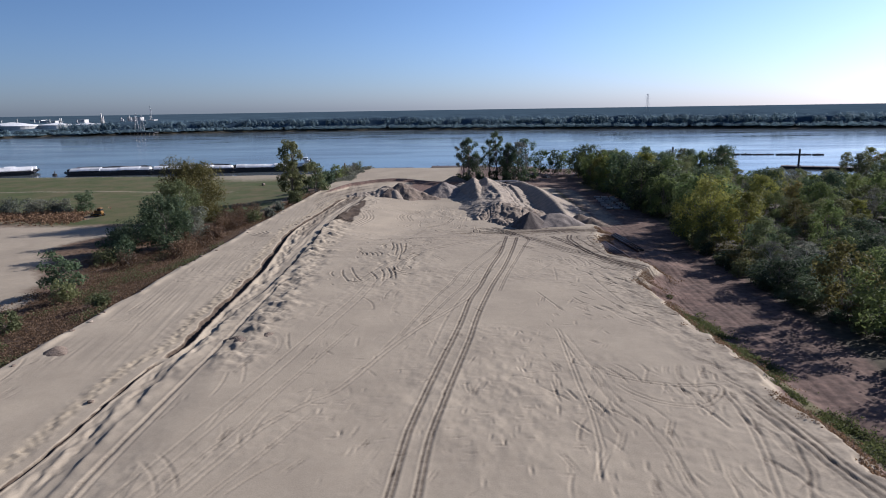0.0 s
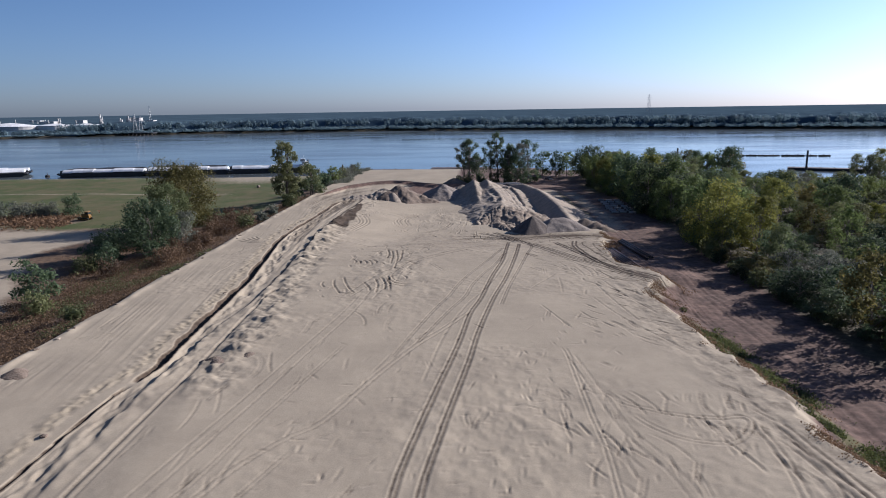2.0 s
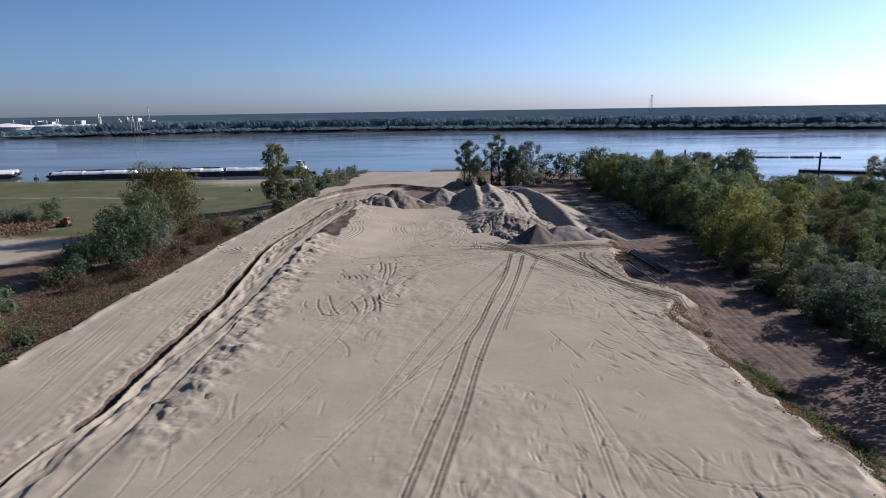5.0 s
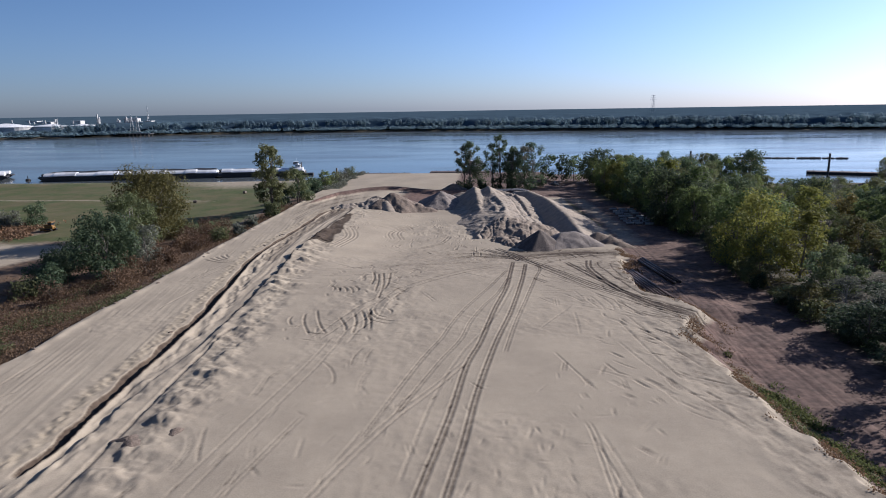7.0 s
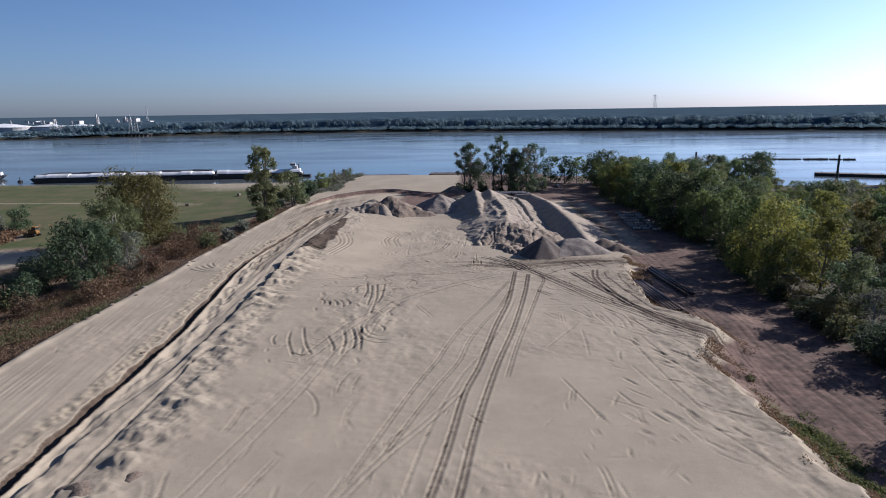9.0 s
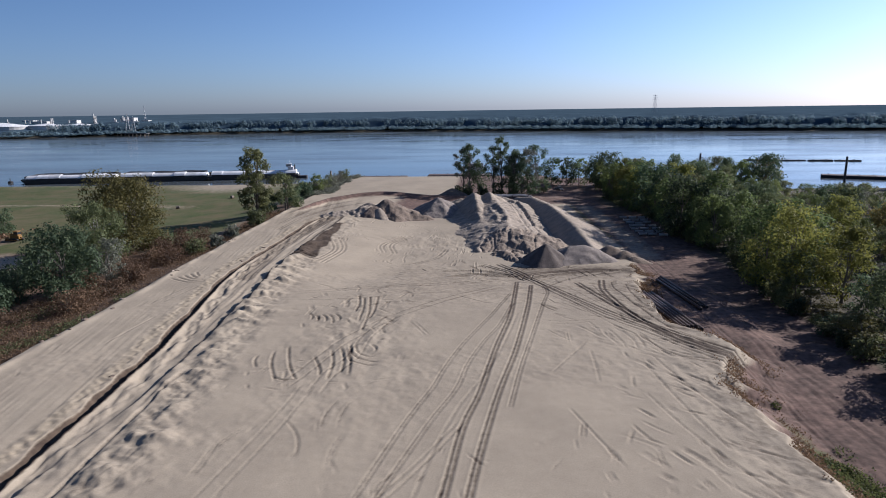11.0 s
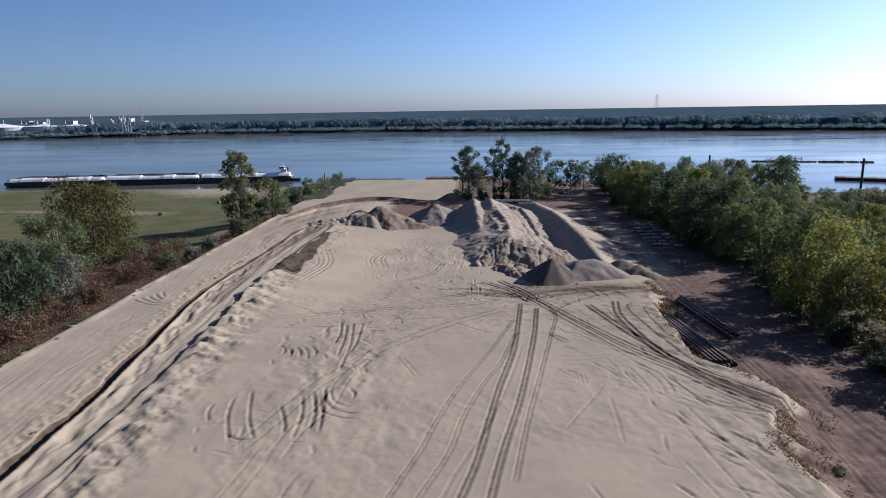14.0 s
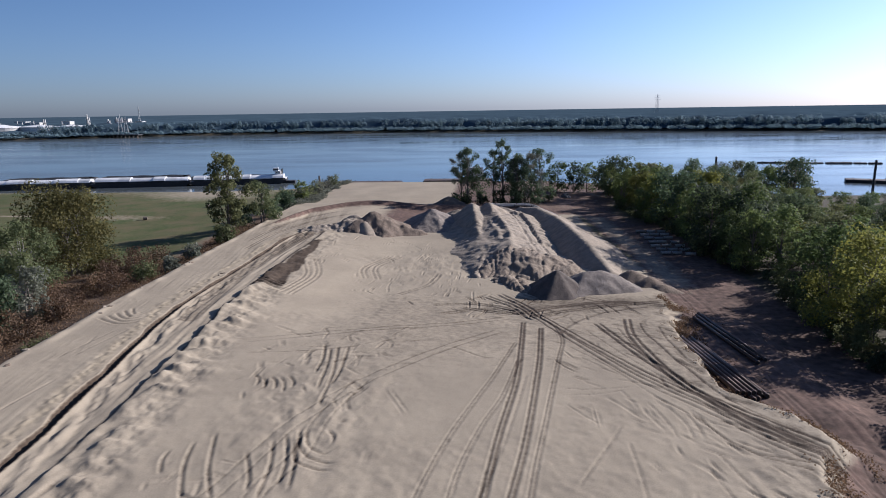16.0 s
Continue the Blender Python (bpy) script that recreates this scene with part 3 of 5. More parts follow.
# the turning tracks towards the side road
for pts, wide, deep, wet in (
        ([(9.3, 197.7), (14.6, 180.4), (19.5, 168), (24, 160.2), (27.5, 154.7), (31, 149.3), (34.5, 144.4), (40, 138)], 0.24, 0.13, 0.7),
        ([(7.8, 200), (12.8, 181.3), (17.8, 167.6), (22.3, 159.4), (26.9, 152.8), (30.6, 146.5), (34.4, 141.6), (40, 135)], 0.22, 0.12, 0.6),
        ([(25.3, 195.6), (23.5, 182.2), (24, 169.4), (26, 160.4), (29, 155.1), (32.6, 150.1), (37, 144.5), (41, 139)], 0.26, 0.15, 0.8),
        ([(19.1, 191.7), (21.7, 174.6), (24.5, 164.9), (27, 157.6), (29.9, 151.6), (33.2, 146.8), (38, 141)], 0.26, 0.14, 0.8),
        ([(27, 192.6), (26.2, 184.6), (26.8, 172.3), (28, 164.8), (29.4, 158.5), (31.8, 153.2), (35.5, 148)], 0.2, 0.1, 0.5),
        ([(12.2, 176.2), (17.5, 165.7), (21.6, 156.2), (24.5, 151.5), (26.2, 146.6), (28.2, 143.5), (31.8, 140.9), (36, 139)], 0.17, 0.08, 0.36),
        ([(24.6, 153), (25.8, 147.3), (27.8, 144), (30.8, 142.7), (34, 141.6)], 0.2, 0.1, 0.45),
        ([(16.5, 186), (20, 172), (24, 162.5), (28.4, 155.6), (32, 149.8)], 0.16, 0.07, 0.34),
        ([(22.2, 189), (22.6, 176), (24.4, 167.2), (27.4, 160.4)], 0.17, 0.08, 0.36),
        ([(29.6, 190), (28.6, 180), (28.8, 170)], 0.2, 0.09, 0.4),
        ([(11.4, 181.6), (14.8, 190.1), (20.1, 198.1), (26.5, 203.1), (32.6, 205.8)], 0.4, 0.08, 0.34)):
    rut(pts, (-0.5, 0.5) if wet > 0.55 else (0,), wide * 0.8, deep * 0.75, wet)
for pts in ([(9.2, 159.6), (13.3, 159.1), (19.5, 160.2)], [(9.8, 157.4), (14.6, 157.9), (17.9, 159.3)], [(8.6, 136.1), (11.4, 141.4), (15.6, 149.6)], [(15.4, 146), (15.2, 139), (14.8, 133)], [(19.6, 156), (20.8, 150), (21, 146)], [(21.6, 155), (22.8, 150), (22.6, 146)],
            [(23.4, 153.6), (24, 149), (23.6, 146)], [(22.2, 141), (23.8, 127.8), (26, 116)], [(24, 144), (26.5, 132), (30, 120)], [(20, 131), (22.6, 121), (26.6, 110), (30, 102)], [(9.8, 126), (12, 119), (14.2, 112)]):
    rut(pts, (0,), 0.17, 0.06, 0.28)
# brown tyre marks on the lane that climbs out of the basin
for k in range(6):
    o = 0.9 * k
    rut([(-52.5 - 0.7 * o, 186), (-54.5 - 0.8 * o, 205), (-55.5 - 0.7 * o, 226), (-55 - 0.8 * o, 250), (-53.5 - o, 270), (-47 - o, 290), (-38 - o, 304)], (0,), 0.3, 0.1, 0.5)
for pts in ([(-70, 262), (-69, 285), (-64, 305), (-55, 320)], [(-67, 250), (-66, 275), (-60, 298), (-48, 316)], [(-46, 236), (-42, 222), (-44, 206)], [(-44.5, 240), (-40, 224), (-41.5, 206)], [(-27, 250), (-31, 236), (-29, 226)], [(-24, 252), (-28.5, 238), (-26, 226)], [(-20, 214), (-14, 222), (-12, 233)]):
    rut(pts, (-0.5, 0.5), 0.3, 0.1, 0.4)
# churned brown tracks at the foot of the stockpiles
for pts in ([(-6, 204), (5, 199), (14, 205), (25, 209), (36, 206), (42, 200)], [(8, 197), (20, 204), (32, 209), (40, 211)], [(-10, 198), (0, 203), (7, 198)], [(-1, 214), (5, 205), (8, 194)], [(2, 216), (7, 206), (9.5, 196)], [(-12, 206), (-2, 207), (6, 201)]):
    rut(pts, (-0.6, 0.6), 0.28, 0.14, 0.45)
# wide turns on the near sand
rut([(11.4, 104), (11.9, 101), (12.2, 89), (12.4, 80), (12.7, 74), (12.4, 64)], (-0.25, 0.25), 0.16, 0.05, 0.22)
rut([(12.2, 101), (14.3, 87.2), (15.7, 78), (17.8, 71.8), (19.3, 65.5), (19.5, 59), (20, 54), (21, 46)], (-0.6, 0.6), 0.16, 0.05, 0.2)
rut([(16, 86), (17.6, 84.3), (21.6, 82.1), (26.4, 81.1), (29.4, 81.6), (30.1, 80.2), (28.6, 77.5), (25.9, 75.2), (21.5, 76), (18.7, 78.9), (17, 82)], (-0.35, 0.35), 0.16, 0.07, 0.3)
rut([(30.4, 80.2), (30.4, 73), (29.5, 66), (28, 59), (26, 50)], (-0.4, 0.4), 0.17, 0.07, 0.3)
rut([(33, 81), (34.1, 74), (35.1, 67.8), (35.9, 61.5), (37.1, 57.8), (39, 50)], (-0.5, 0.5), 0.18, 0.09, 0.38)
rut([(32, 77), (33.4, 70.7), (34.5, 64.2), (35.6, 58.8), (37, 50)], (-0.5, 0.5), 0.17, 0.08, 0.34)
rut([(33.5, 68.4), (32, 61.2), (30.5, 57.5), (28, 50)], (0,), 0.2, 0.1, 0.36)
rng = random.Random(5)
for zone, count, size, dep, lean in (((-34, -14, 150, 186), 46, 6, 0.09, 0.8), ((18, 36, 104, 150), 120, 5, 0.10, 0.5), ((-8, 34, 192, 212), 60, 8, 0.11, 0.8), ((-30, 0, 205, 232), 46, 5, 0.12, 0.5),
                                     ((-40, -14, 50, 125), 34, 9, 0.05, 0.25), ((-46, -16, 226, 272), 46, 8, 0.12, 0.7), ((-70, -52, 55, 250), 12, 18, 0.05, 0.15), ((8, 34, 48, 86), 130, 7, 0.075, 0.3), ((4, 20, 84, 118), 50, 4, 0.06, 0.5), ((12, 36, 146, 190), 100, 7, 0.07, 0.25), ((-36, -12, 128, 182), 120, 3.5, 0.08, 0.9), ((-34, 0, 52, 118), 90, 4, 0.045, 0.4), ((-70, -62, 60, 240), 60, 5, 0.05, 0.3)):
    for _ in range(count):
        x, y = rng.uniform(zone[0], zone[1]), rng.uniform(zone[2], zone[3])
        a, bend, ln = rng.gauss(math.pi / 2, lean), rng.gauss(0, 0.05), size * rng.uniform(0.35, 1.4)
        if zone[2] in (104, 146):
            a = rng.gauss(2.15, 0.3)
        pts = []
        for k in range(5):
            pts.append((x, y))
            x, y, a = x + math.cos(a) * ln / 5, y + math.sin(a) * ln / 5, a + bend * ln / 5
        rut(pts, (-0.95, 0.95) if ln > 9 and rng.random() < 0.3 else (-0.2, 0.2) if rng.random() < 0.4 else (0,), rng.uniform(0.14, 0.21), dep * rng.uniform(0.6, 1.6), rng.uniform(0.06, 0.38), 3)
for _ in range(130):
    # clods and footprints of the machines
    x, y = rng.uniform(-35, 34), rng.uniform(52, 200)
    if abs(x + 20) < 12 and abs(y - 158) < 20 or x > 24 or rng.random() < 0.1:
        rut([(x, y), (x + rng.uniform(-0.6, 0.6), y + rng.uniform(0.5, 1.4))], (0,), rng.uniform(0.2, 0.36), rng.uniform(0.1, 0.22), rng.uniform(0.1, 0.5), 3)
for _ in range(260):
    # short grouser prints where a dozer levelled the sand
    x, y = rng.gauss(5, 6.5), rng.gauss(74, 13)
    if rng.random() < 0.3:
        x, y = rng.gauss(-17, 6), rng.gauss(70, 9)
    a = rng.choice((0.0, 0.0, math.pi / 2)) + rng.gauss(0.05, 0.14)
    ln = rng.uniform(0.6, 2.8)
    rut([(x, y), (x + math.cos(a) * ln / 2, y + math.sin(a) * ln / 2), (x + math.cos(a) * ln, y + math.sin(a) * ln)], (0,), rng.uniform(0.14, 0.2), rng.uniform(0.06, 0.14), rng.uniform(0.05, 0.36), 3)
# ruts along the side road in the trees' shade
for k in range(9):
    o = rng.uniform(-6, 14)
    rut([(47 + o + rng.gauss(0, 0.4), 60), (47 + o, 100), (46 + o * 0.8 + rng.gauss(0, 0.4), 140), (43 + o * 0.6, 190), (42 + o * 0.5, 225)], (-0.9, 0.9), rng.uniform(0.2, 0.3), rng.uniform(0.03, 0.09), rng.uniform(0.1, 0.6))


def mesh_object(name, verts, faces, material, parent=None, smooth=False):
    me = bpy.data.meshes.new(name)
    me.from_pydata(verts, [], faces)
    me.materials.append(material)
    if smooth:
        me.polygons.foreach_set("use_smooth", [True] * len(me.polygons))
    ob = new(name, me)
    ob.parent = parent
    return ob


def sheet(name, X, Y, Z, material):
    """A ground sheet on a grid, smooth shaded."""
    h, w = X.shape
    me = bpy.data.meshes.new(name)
    idx = np.arange(h * w).reshape(h, w)
    quads = np.stack((idx[:-1, :-1], idx[:-1, 1:], idx[1:, 1:], idx[1:, :-1]), -1).reshape(-1, 4)
    me.vertices.add(h * w)
    me.vertices.foreach_set("co", np.stack((X, Y, Z), -1).astype(np.float32).ravel())
    me.loops.add(quads.size)
    me.loops.foreach_set("vertex_index", quads.ravel().astype(np.int32))
    me.polygons.add(len(quads))
    me.polygons.foreach_set("loop_start", np.arange(0, quads.size, 4, dtype=np.int32))
    me.polygons.foreach_set("use_smooth", np.ones(len(quads), bool))
    me.materials.append(material)
    me.update(calc_edges=True)
    return new(name, me)


ground = sheet("ground", GX, GY, GZ, GROUND)
for cname, values in COVER_MAP.items():
    at = ground.data.attributes.new(cname, "FLOAT", "POINT")
    at.data.foreach_set("value", values.astype(np.float32).ravel())
tagged(ground, "pale rutted river sand with dirt and grass margins", "ground", kind="structure")

water = mesh_object("water", [(-5200, 380, RIVER_Z), (5200, 380, RIVER_Z), (5200, 1500, RIVER_Z), (-5200, 1500, RIVER_Z)], [(0, 1, 2, 3)], WATER)
tagged(water, "wide calm grey-blue river with faint ripples", "river", kind="structure")

# ---- helpers for things ----


def thing(name, x, y, z=None, rz=0.0, label="", category="", group=""):
    ob = new(name)
    ob.empty_display_size = 0.5
    ob.matrix_basis = pose(x, y, ground_z(x, y) if z is None else z, 0, 0, rz)
    return tagged(ob, label, category, group)


def part(name, bm, material, parent, label="", smooth=False):
    me = bpy.data.meshes.new(name)
    bm.to_mesh(me)
    bm.free()
    me.materials.append(material)
    if smooth:
        me.polygons.foreach_set("use_smooth", [True] * len(me.polygons))
    ob = new(name, me)
    ob.parent = parent
    return tagged(ob, label)


def box(bm, x, y, z, sx, sy, sz, bevel=0.0, m=None):
    """A box by its centre and size, its edges rounded."""
    r = bmesh.ops.create_cube(bm, size=1, matrix=(m or Matrix()) @ Matrix.Translation((x, y, z)) @ Matrix.Diagonal((sx, sy, sz, 1)))
    if bevel:
        edges = list({e for v in r["verts"] for e in v.link_edges})
        bmesh.ops.bevel(bm, geom=edges, offset=bevel, segments=2, affect="EDGES", profile=0.5)
    return bm


def tube(bm, pts, radii, sides=7, caps=True):
    """A tapered tube through points."""
    pts = [Vector(p) for p in pts]
    if not isinstance(radii, (list, tuple)):
        radii = [radii] * len(pts)
    rings = []
    for i, (p, r) in enumerate(zip(pts, radii)):
        d = (pts[min(i + 1, len(pts) - 1)] - pts[max(i - 1, 0)]).normalized()
        side = d.cross(Vector((0, 0, 1)) if abs(d.z) < 0.95 else Vector((1, 0, 0))).normalized()
        up = side.cross(d)
        rings.append([bm.verts.new(p + (side * math.cos(a) + up * math.sin(a)) * r) for a in (2 * math.pi * k / sides for k in range(sides))])
    for a, b in zip(rings, rings[1:]):
        for k in range(sides):
            bm.faces.new((a[k], a[(k + 1) % sides], b[(k + 1) % sides], b[k]))
    if caps:
        bm.faces.new(rings[0][::-1])
        bm.faces.new(rings[-1])
    return bm


# ---- trees ----


def leaf_cloud(r, lobes, count, size):
    """Leaves as small tilted rhombs on the shells of many clumps, which sit on the upper and outer sides of a crown's lobes."""
    L = np.array([l[:5] for l in lobes])
    m = 7
    d = r.normal(size=(len(L), m, 3)) + np.array((0, 0, 0.35))
    d /= np.linalg.norm(d, axis=2)[:, :, None]
    c = (L[:, None, :3] + d * (L[:, 3, None] * r.uniform(0.55, 0.95, (len(L), m)))[:, :, None] * np.stack((np.ones(len(L)), np.ones(len(L)), L[:, 4]), 1)[:, None, :]).reshape(-1, 3)
    rad = (L[:, 3, None] * r.uniform(0.3, 0.56, (len(L), m))).ravel()
    c, rad = np.concatenate((c, L[:, :3])), np.concatenate((rad, L[:, 3] * 0.7))
    pick = r.choice(len(c), count, p=rad ** 2 / (rad ** 2).sum())
    d = r.normal(size=(count, 3)) + np.array((0, 0, 0.15))
    d /= np.linalg.norm(d, axis=1)[:, None]
    p = c[pick] + d * (rad[pick] * (0.5 + 0.6 * r.rand(count) ** 0.6))[:, None]
    n = d + r.normal(size=(count, 3)) * 0.32 + np.array((0, 0, 0.2))
    n /= np.linalg.norm(n, axis=1)[:, None]
    a = np.cross(n, r.normal(size=(count, 3)))
    a /= np.linalg.norm(a, axis=1)[:, None]
    b = np.cross(n, a)
    s = size * (0.4 + 0.75 * r.rand(count))[:, None]
    v = np.stack((p - a * s * 0.72 - b * s * 0.4, p + a * s * 0.72 - b * s * 0.4, p + b * s * 0.85 + n * s * 0.15), 1).reshape(-1, 3)
    return v, np.arange(count * 3).reshape(-1, 3)


def tree(name, x, y, seed, h, width, leaves, size, leafmat, barkmat=BARK, low=0.25, label="", category="tree", group="", lobes_n=11, stems=1, gap=0.0, z=None):
    """A tree: bent tapered trunk with limbs that carry lobes of small leaves."""
    r = np.random.RandomState(seed)
    t = thing(name, x, y, z, 0, label, category, group)
    bm = bmesh.new()
    lobes = []
    for s in range(stems):
        lean = r.normal(size=2) * h * (0.03 + 0.05 * (stems > 1))
        base = r.normal(size=2) * 0.5 * (stems > 1)
        tr = max(0.1, h * 0.016)
        path = [Vector((base[0] + lean[0] * k * k + r.normal() * 0.12 * k, base[1] + lean[1] * k * k + r.normal() * 0.12 * k, h * 0.86 * k - 0.5 * (k == 0))) for k in (0, 0.2, 0.4, 0.6, 0.8, 1.0)]
        tube(bm, path, [tr * 1.25, tr, tr * 0.8, tr * 0.6, tr * 0.4, tr * 0.15], 6)
        per = max(3, lobes_n // stems)
        for k in range(per):
            f = low + (0.97 - low) * (k + 0.5 + r.uniform(-0.3, 0.3)) / per
            ang = k * 2.4 + r.uniform(0, 1.2)
            spread_r = width * 0.5 * (0.35 + 0.75 * math.sin(math.pi * min(1, (f - low) / (1.02 - low) * 0.85 + 0.15))) * r.uniform(0.45, 1.0)
            i = min(4, int(f * 5 * 0.9))
            at = path[i].lerp(path[i + 1], 0.4)
            tip = Vector((at.x + math.cos(ang) * spread_r, at.y + math.sin(ang) * spread_r, h * f))
            mid = at.lerp(tip, 0.5) + Vector((0, 0, 0.06 * h * r.uniform(-0.3, 1)))
            tube(bm, [at.lerp(path[max(0, i - 1)], 0.5), mid, tip], [tr * 0.45, tr * 0.28, tr * 0.1], 5, False)
            lobes.append((tip.x, tip.y, tip.z, width * r.uniform(0.19, 0.30) * (1 - gap), r.uniform(0.75, 1.0)))
        lobes.append((path[-1].x, path[-1].y, h * 0.93, width * 0.17, 0.9))
    part("trunk", bm, barkmat, t)
    v, f = leaf_cloud(r, lobes, leaves, size)
    mesh_object("crown", v.tolist(), f.tolist(), leafmat, t)
    return t


def bush(name, x, y, seed, h, width, leaves, size, leafmat, label, z=None, group=""):
    """A shrub: several thin stems from one root and leaves down to the ground."""
    r = np.random.RandomState(seed)
    t = thing(name, x, y, z, 0, label, "shrub", group)
    bm = bmesh.new()
    lobes = []
    for k in range(7):
        a = k * 0.9 + r.uniform(0, 0.6)
        q = width * 0.36 * r.uniform(0.3, 1)
        tip = Vector((math.cos(a) * q, math.sin(a) * q, h * r.uniform(0.45, 0.85)))
        tube(bm, [(0, 0, -0.2), tip * 0.5 + Vector((0, 0, 0.1)), tip], [0.09, 0.06, 0.02], 5, False)
        lobes.append((tip.x, tip.y, tip.z, width * r.uniform(0.16, 0.24), 0.9))
        lobes.append((tip.x * 1.1, tip.y * 1.1, h * 0.25, width * 0.2, 0.8))
    part("stem", bm, BARK, t)
    v, f = leaf_cloud(r, lobes, leaves, size)
    v[:, 2] = np.maximum(v[:, 2], 0.02)
    mesh_object("foliage", v.tolist(), f.tolist(), leafmat, t)
    return t


# the trees and shrubs on the slope beside the road
tree("tree", -87.6, 290, 3, 26.0, 11.5, 7000, 0.55, LEAF_OLIVE, BARK, 0.12, "tall olive-green tree at the foot of the sand road", lobes_n=18)
tree("tree", -111, 240, 21, 21.0, 20.0, 19000, 0.45, LEAF_GOLD, BARK, 0.1, "broad yellowing tree at the edge of the field", lobes_n=30, stems=3, z=-6)
tree("tree", -97, 189, 22, 16.0, 14.0, 9000, 0.45, LEAF_DARK, BARK, 0.05, "dark green bushy tree below the sand road", lobes_n=20, stems=2, z=-6)
tree("tree", -103, 211, 23, 18.5, 14.0, 9500, 0.38, LEAF_OLIVE, PALEBARK, 0.2, "grey-green tree with pale stems", lobes_n=16, stems=3, gap=0.05, z=-6)
tree("tree", -92, 198, 25, 12.0, 9.0, 3200, 0.36, LEAF_GREY, BARK, 0.1, "thin grey-green tree on the weedy slope", lobes_n=13, stems=2, z=-6)
tree("tree", -79.5, 300, 24, 14.0, 10.0, 2600, 0.5, LEAF_OLIVE, BARK, 0.1, "low leafy tree beside a taller one", stems=2)
tree("tree", 63.5, 189, 26, 19.5, 14.0, 9500, 0.38, LEAF_LIME, BARK, 0.15, "tall yellow-green tree at the edge of the wood", lobes_n=15)

for k, (x, y, h, w, mat, text) in enumerate((
        (-86, 300, 8, 9, LEAF_DARK, "dark shrub at the foot of a tall tree"), (-80, 268, 6, 8, LEAF_OLIVE, "olive shrub on the road embankment"),
        (-83, 318, 9, 9, LEAF_DARK, "dark bushy growth near the river sand"), (-82, 336, 8, 8, LEAF_DARK, "dense dark shrub beside the pale sand"),
        (-88, 352, 8, 9, LEAF_OLIVE, "olive shrub beside the pale sand"), (-86, 372, 10, 8, LEAF_GREEN, "green shrub near the river"),
        (-99, 142, 11.5, 9, LEAF_DARK, "round dark green shrub at the edge of the lower sand"), (-111, 187, 7, 11, LEAF_DARK, "dark shrub under the bank trees"), (-117, 201, 6, 12, LEAF_DARK, "dark shrub under the bank trees"), (-123, 215, 5, 12, LEAF_DARK, "dark low shrub beside the lower sand"), (-114, 216, 7, 10, LEAF_DARK, "dark shrub behind the bank trees"), (-107, 172, 5, 9, LEAF_OLIVE, "olive shrub at the foot of the bank"), (-92, 132, 5, 6, LEAF_OLIVE, "low olive shrub on the weedy slope"),
        (-170, 264, 10, 9, LEAF_DARK, "round green shrub on the field"), (-180, 262, 6, 9, LEAF_GREY, "grey-green scrub beside the field"),
        (-190, 262, 6, 10, LEAF_GREY, "grey-green scrub beside the field"), (-203, 264, 6, 12, LEAF_GREY, "grey-green scrub beside the field"),
        (-80, 246, 4, 6, LEAF_GREY, "dry grey shrub on the embankment"), (-79, 232, 4, 5, LEAF_GREY, "dry grey shrub on the embankment"),
        (-104, 176, 8, 9, LEAF_DARK, "dark shrub in the shade of a tree"), (-84, 90, 4, 6, LEAF_OLIVE, "green shrub among dry weeds"), (-81, 79, 3.5, 5, LEAF_GREEN, "green shrub among dry weeds"), (-90, 112, 4, 6, LEAF_OLIVE, "olive shrub among dry weeds"), (-79, 124, 2.5, 4, LEAF_OLIVE, "low olive shrub among dry weeds"),
        (-83, 226, 5, 7, LEAF_OLIVE, "olive shrub on the embankment"))):
    bush("shrub", x, y, 40 + k, h, w * 1.1, 2200 if h > 5 else 900, 0.42, mat, text)

for k in range(7):
    x, y = -87 + (k % 3) * 2.2, 372 + k * 10
    bush("shrub", x, y, 200 + k, 5.5 + (k % 2), 8, 900, 0.4, LEAF_OLIVE if k % 2 else LEAF_GREY, "olive-grey shrub along the pale river sand")
# a thicket of tall dry weeds below the road
r = random.Random(77)
for k in range(16):
    x, y = -84 - r.uniform(0, 16), 168 + k * 5.6 + r.uniform(-2, 2)
    bush("thicket", x, y, 170 + k, r.uniform(3.2, 6.0), r.uniform(6, 9), 1300, 0.3, WEED, "dry brown thicket on the weedy bank", group="dry thickets")

# the woodland along the side road: a few grown trees, repeated with their own turn and size
kinds, tall_of = [], []
for k, (h, w, n, mat, bark, gap, text) in enumerate((
        (16, 10.5, 4200, LEAF_GREEN, BARK, 0.0, "leafy green tree in the riverside wood"), (15, 10, 4200, LEAF_OLIVE, BARK, 0.0, "olive-green tree in the riverside wood"),
        (17, 11, 4400, LEAF_GREEN, BARK, 0.05, "tall leafy green tree in the wood"), (14, 9.5, 3600, LEAF_GOLD, BARK, 0.05, "yellowing autumn tree in the wood"),
        (15, 9, 1900, LEAF_GREY, PALEBARK, 0.2, "half-bare grey tree in the wood"), (14, 11, 4200, LEAF_DARK, BARK, 0.0, "dark green bushy tree in the wood"),
        (16, 10.5, 4200, LEAF_LIME, BARK, 0.0, "yellow-green leafy tree in the wood"), (14, 8, 1500, LEAF_OLIVE, BARK, 0.25, "thin half-bare olive tree in the wood"))):
    kinds.append(tree("woodland_tree", 70, 60 + 9 * k, 60 + k, h, w, n, 0.42 if gap < 0.1 else 0.34, mat, bark, 0.1 if gap < 0.1 else 0.3, text, "tree", "woodland trees", 12, 1, gap))
    tall_of.append(h)


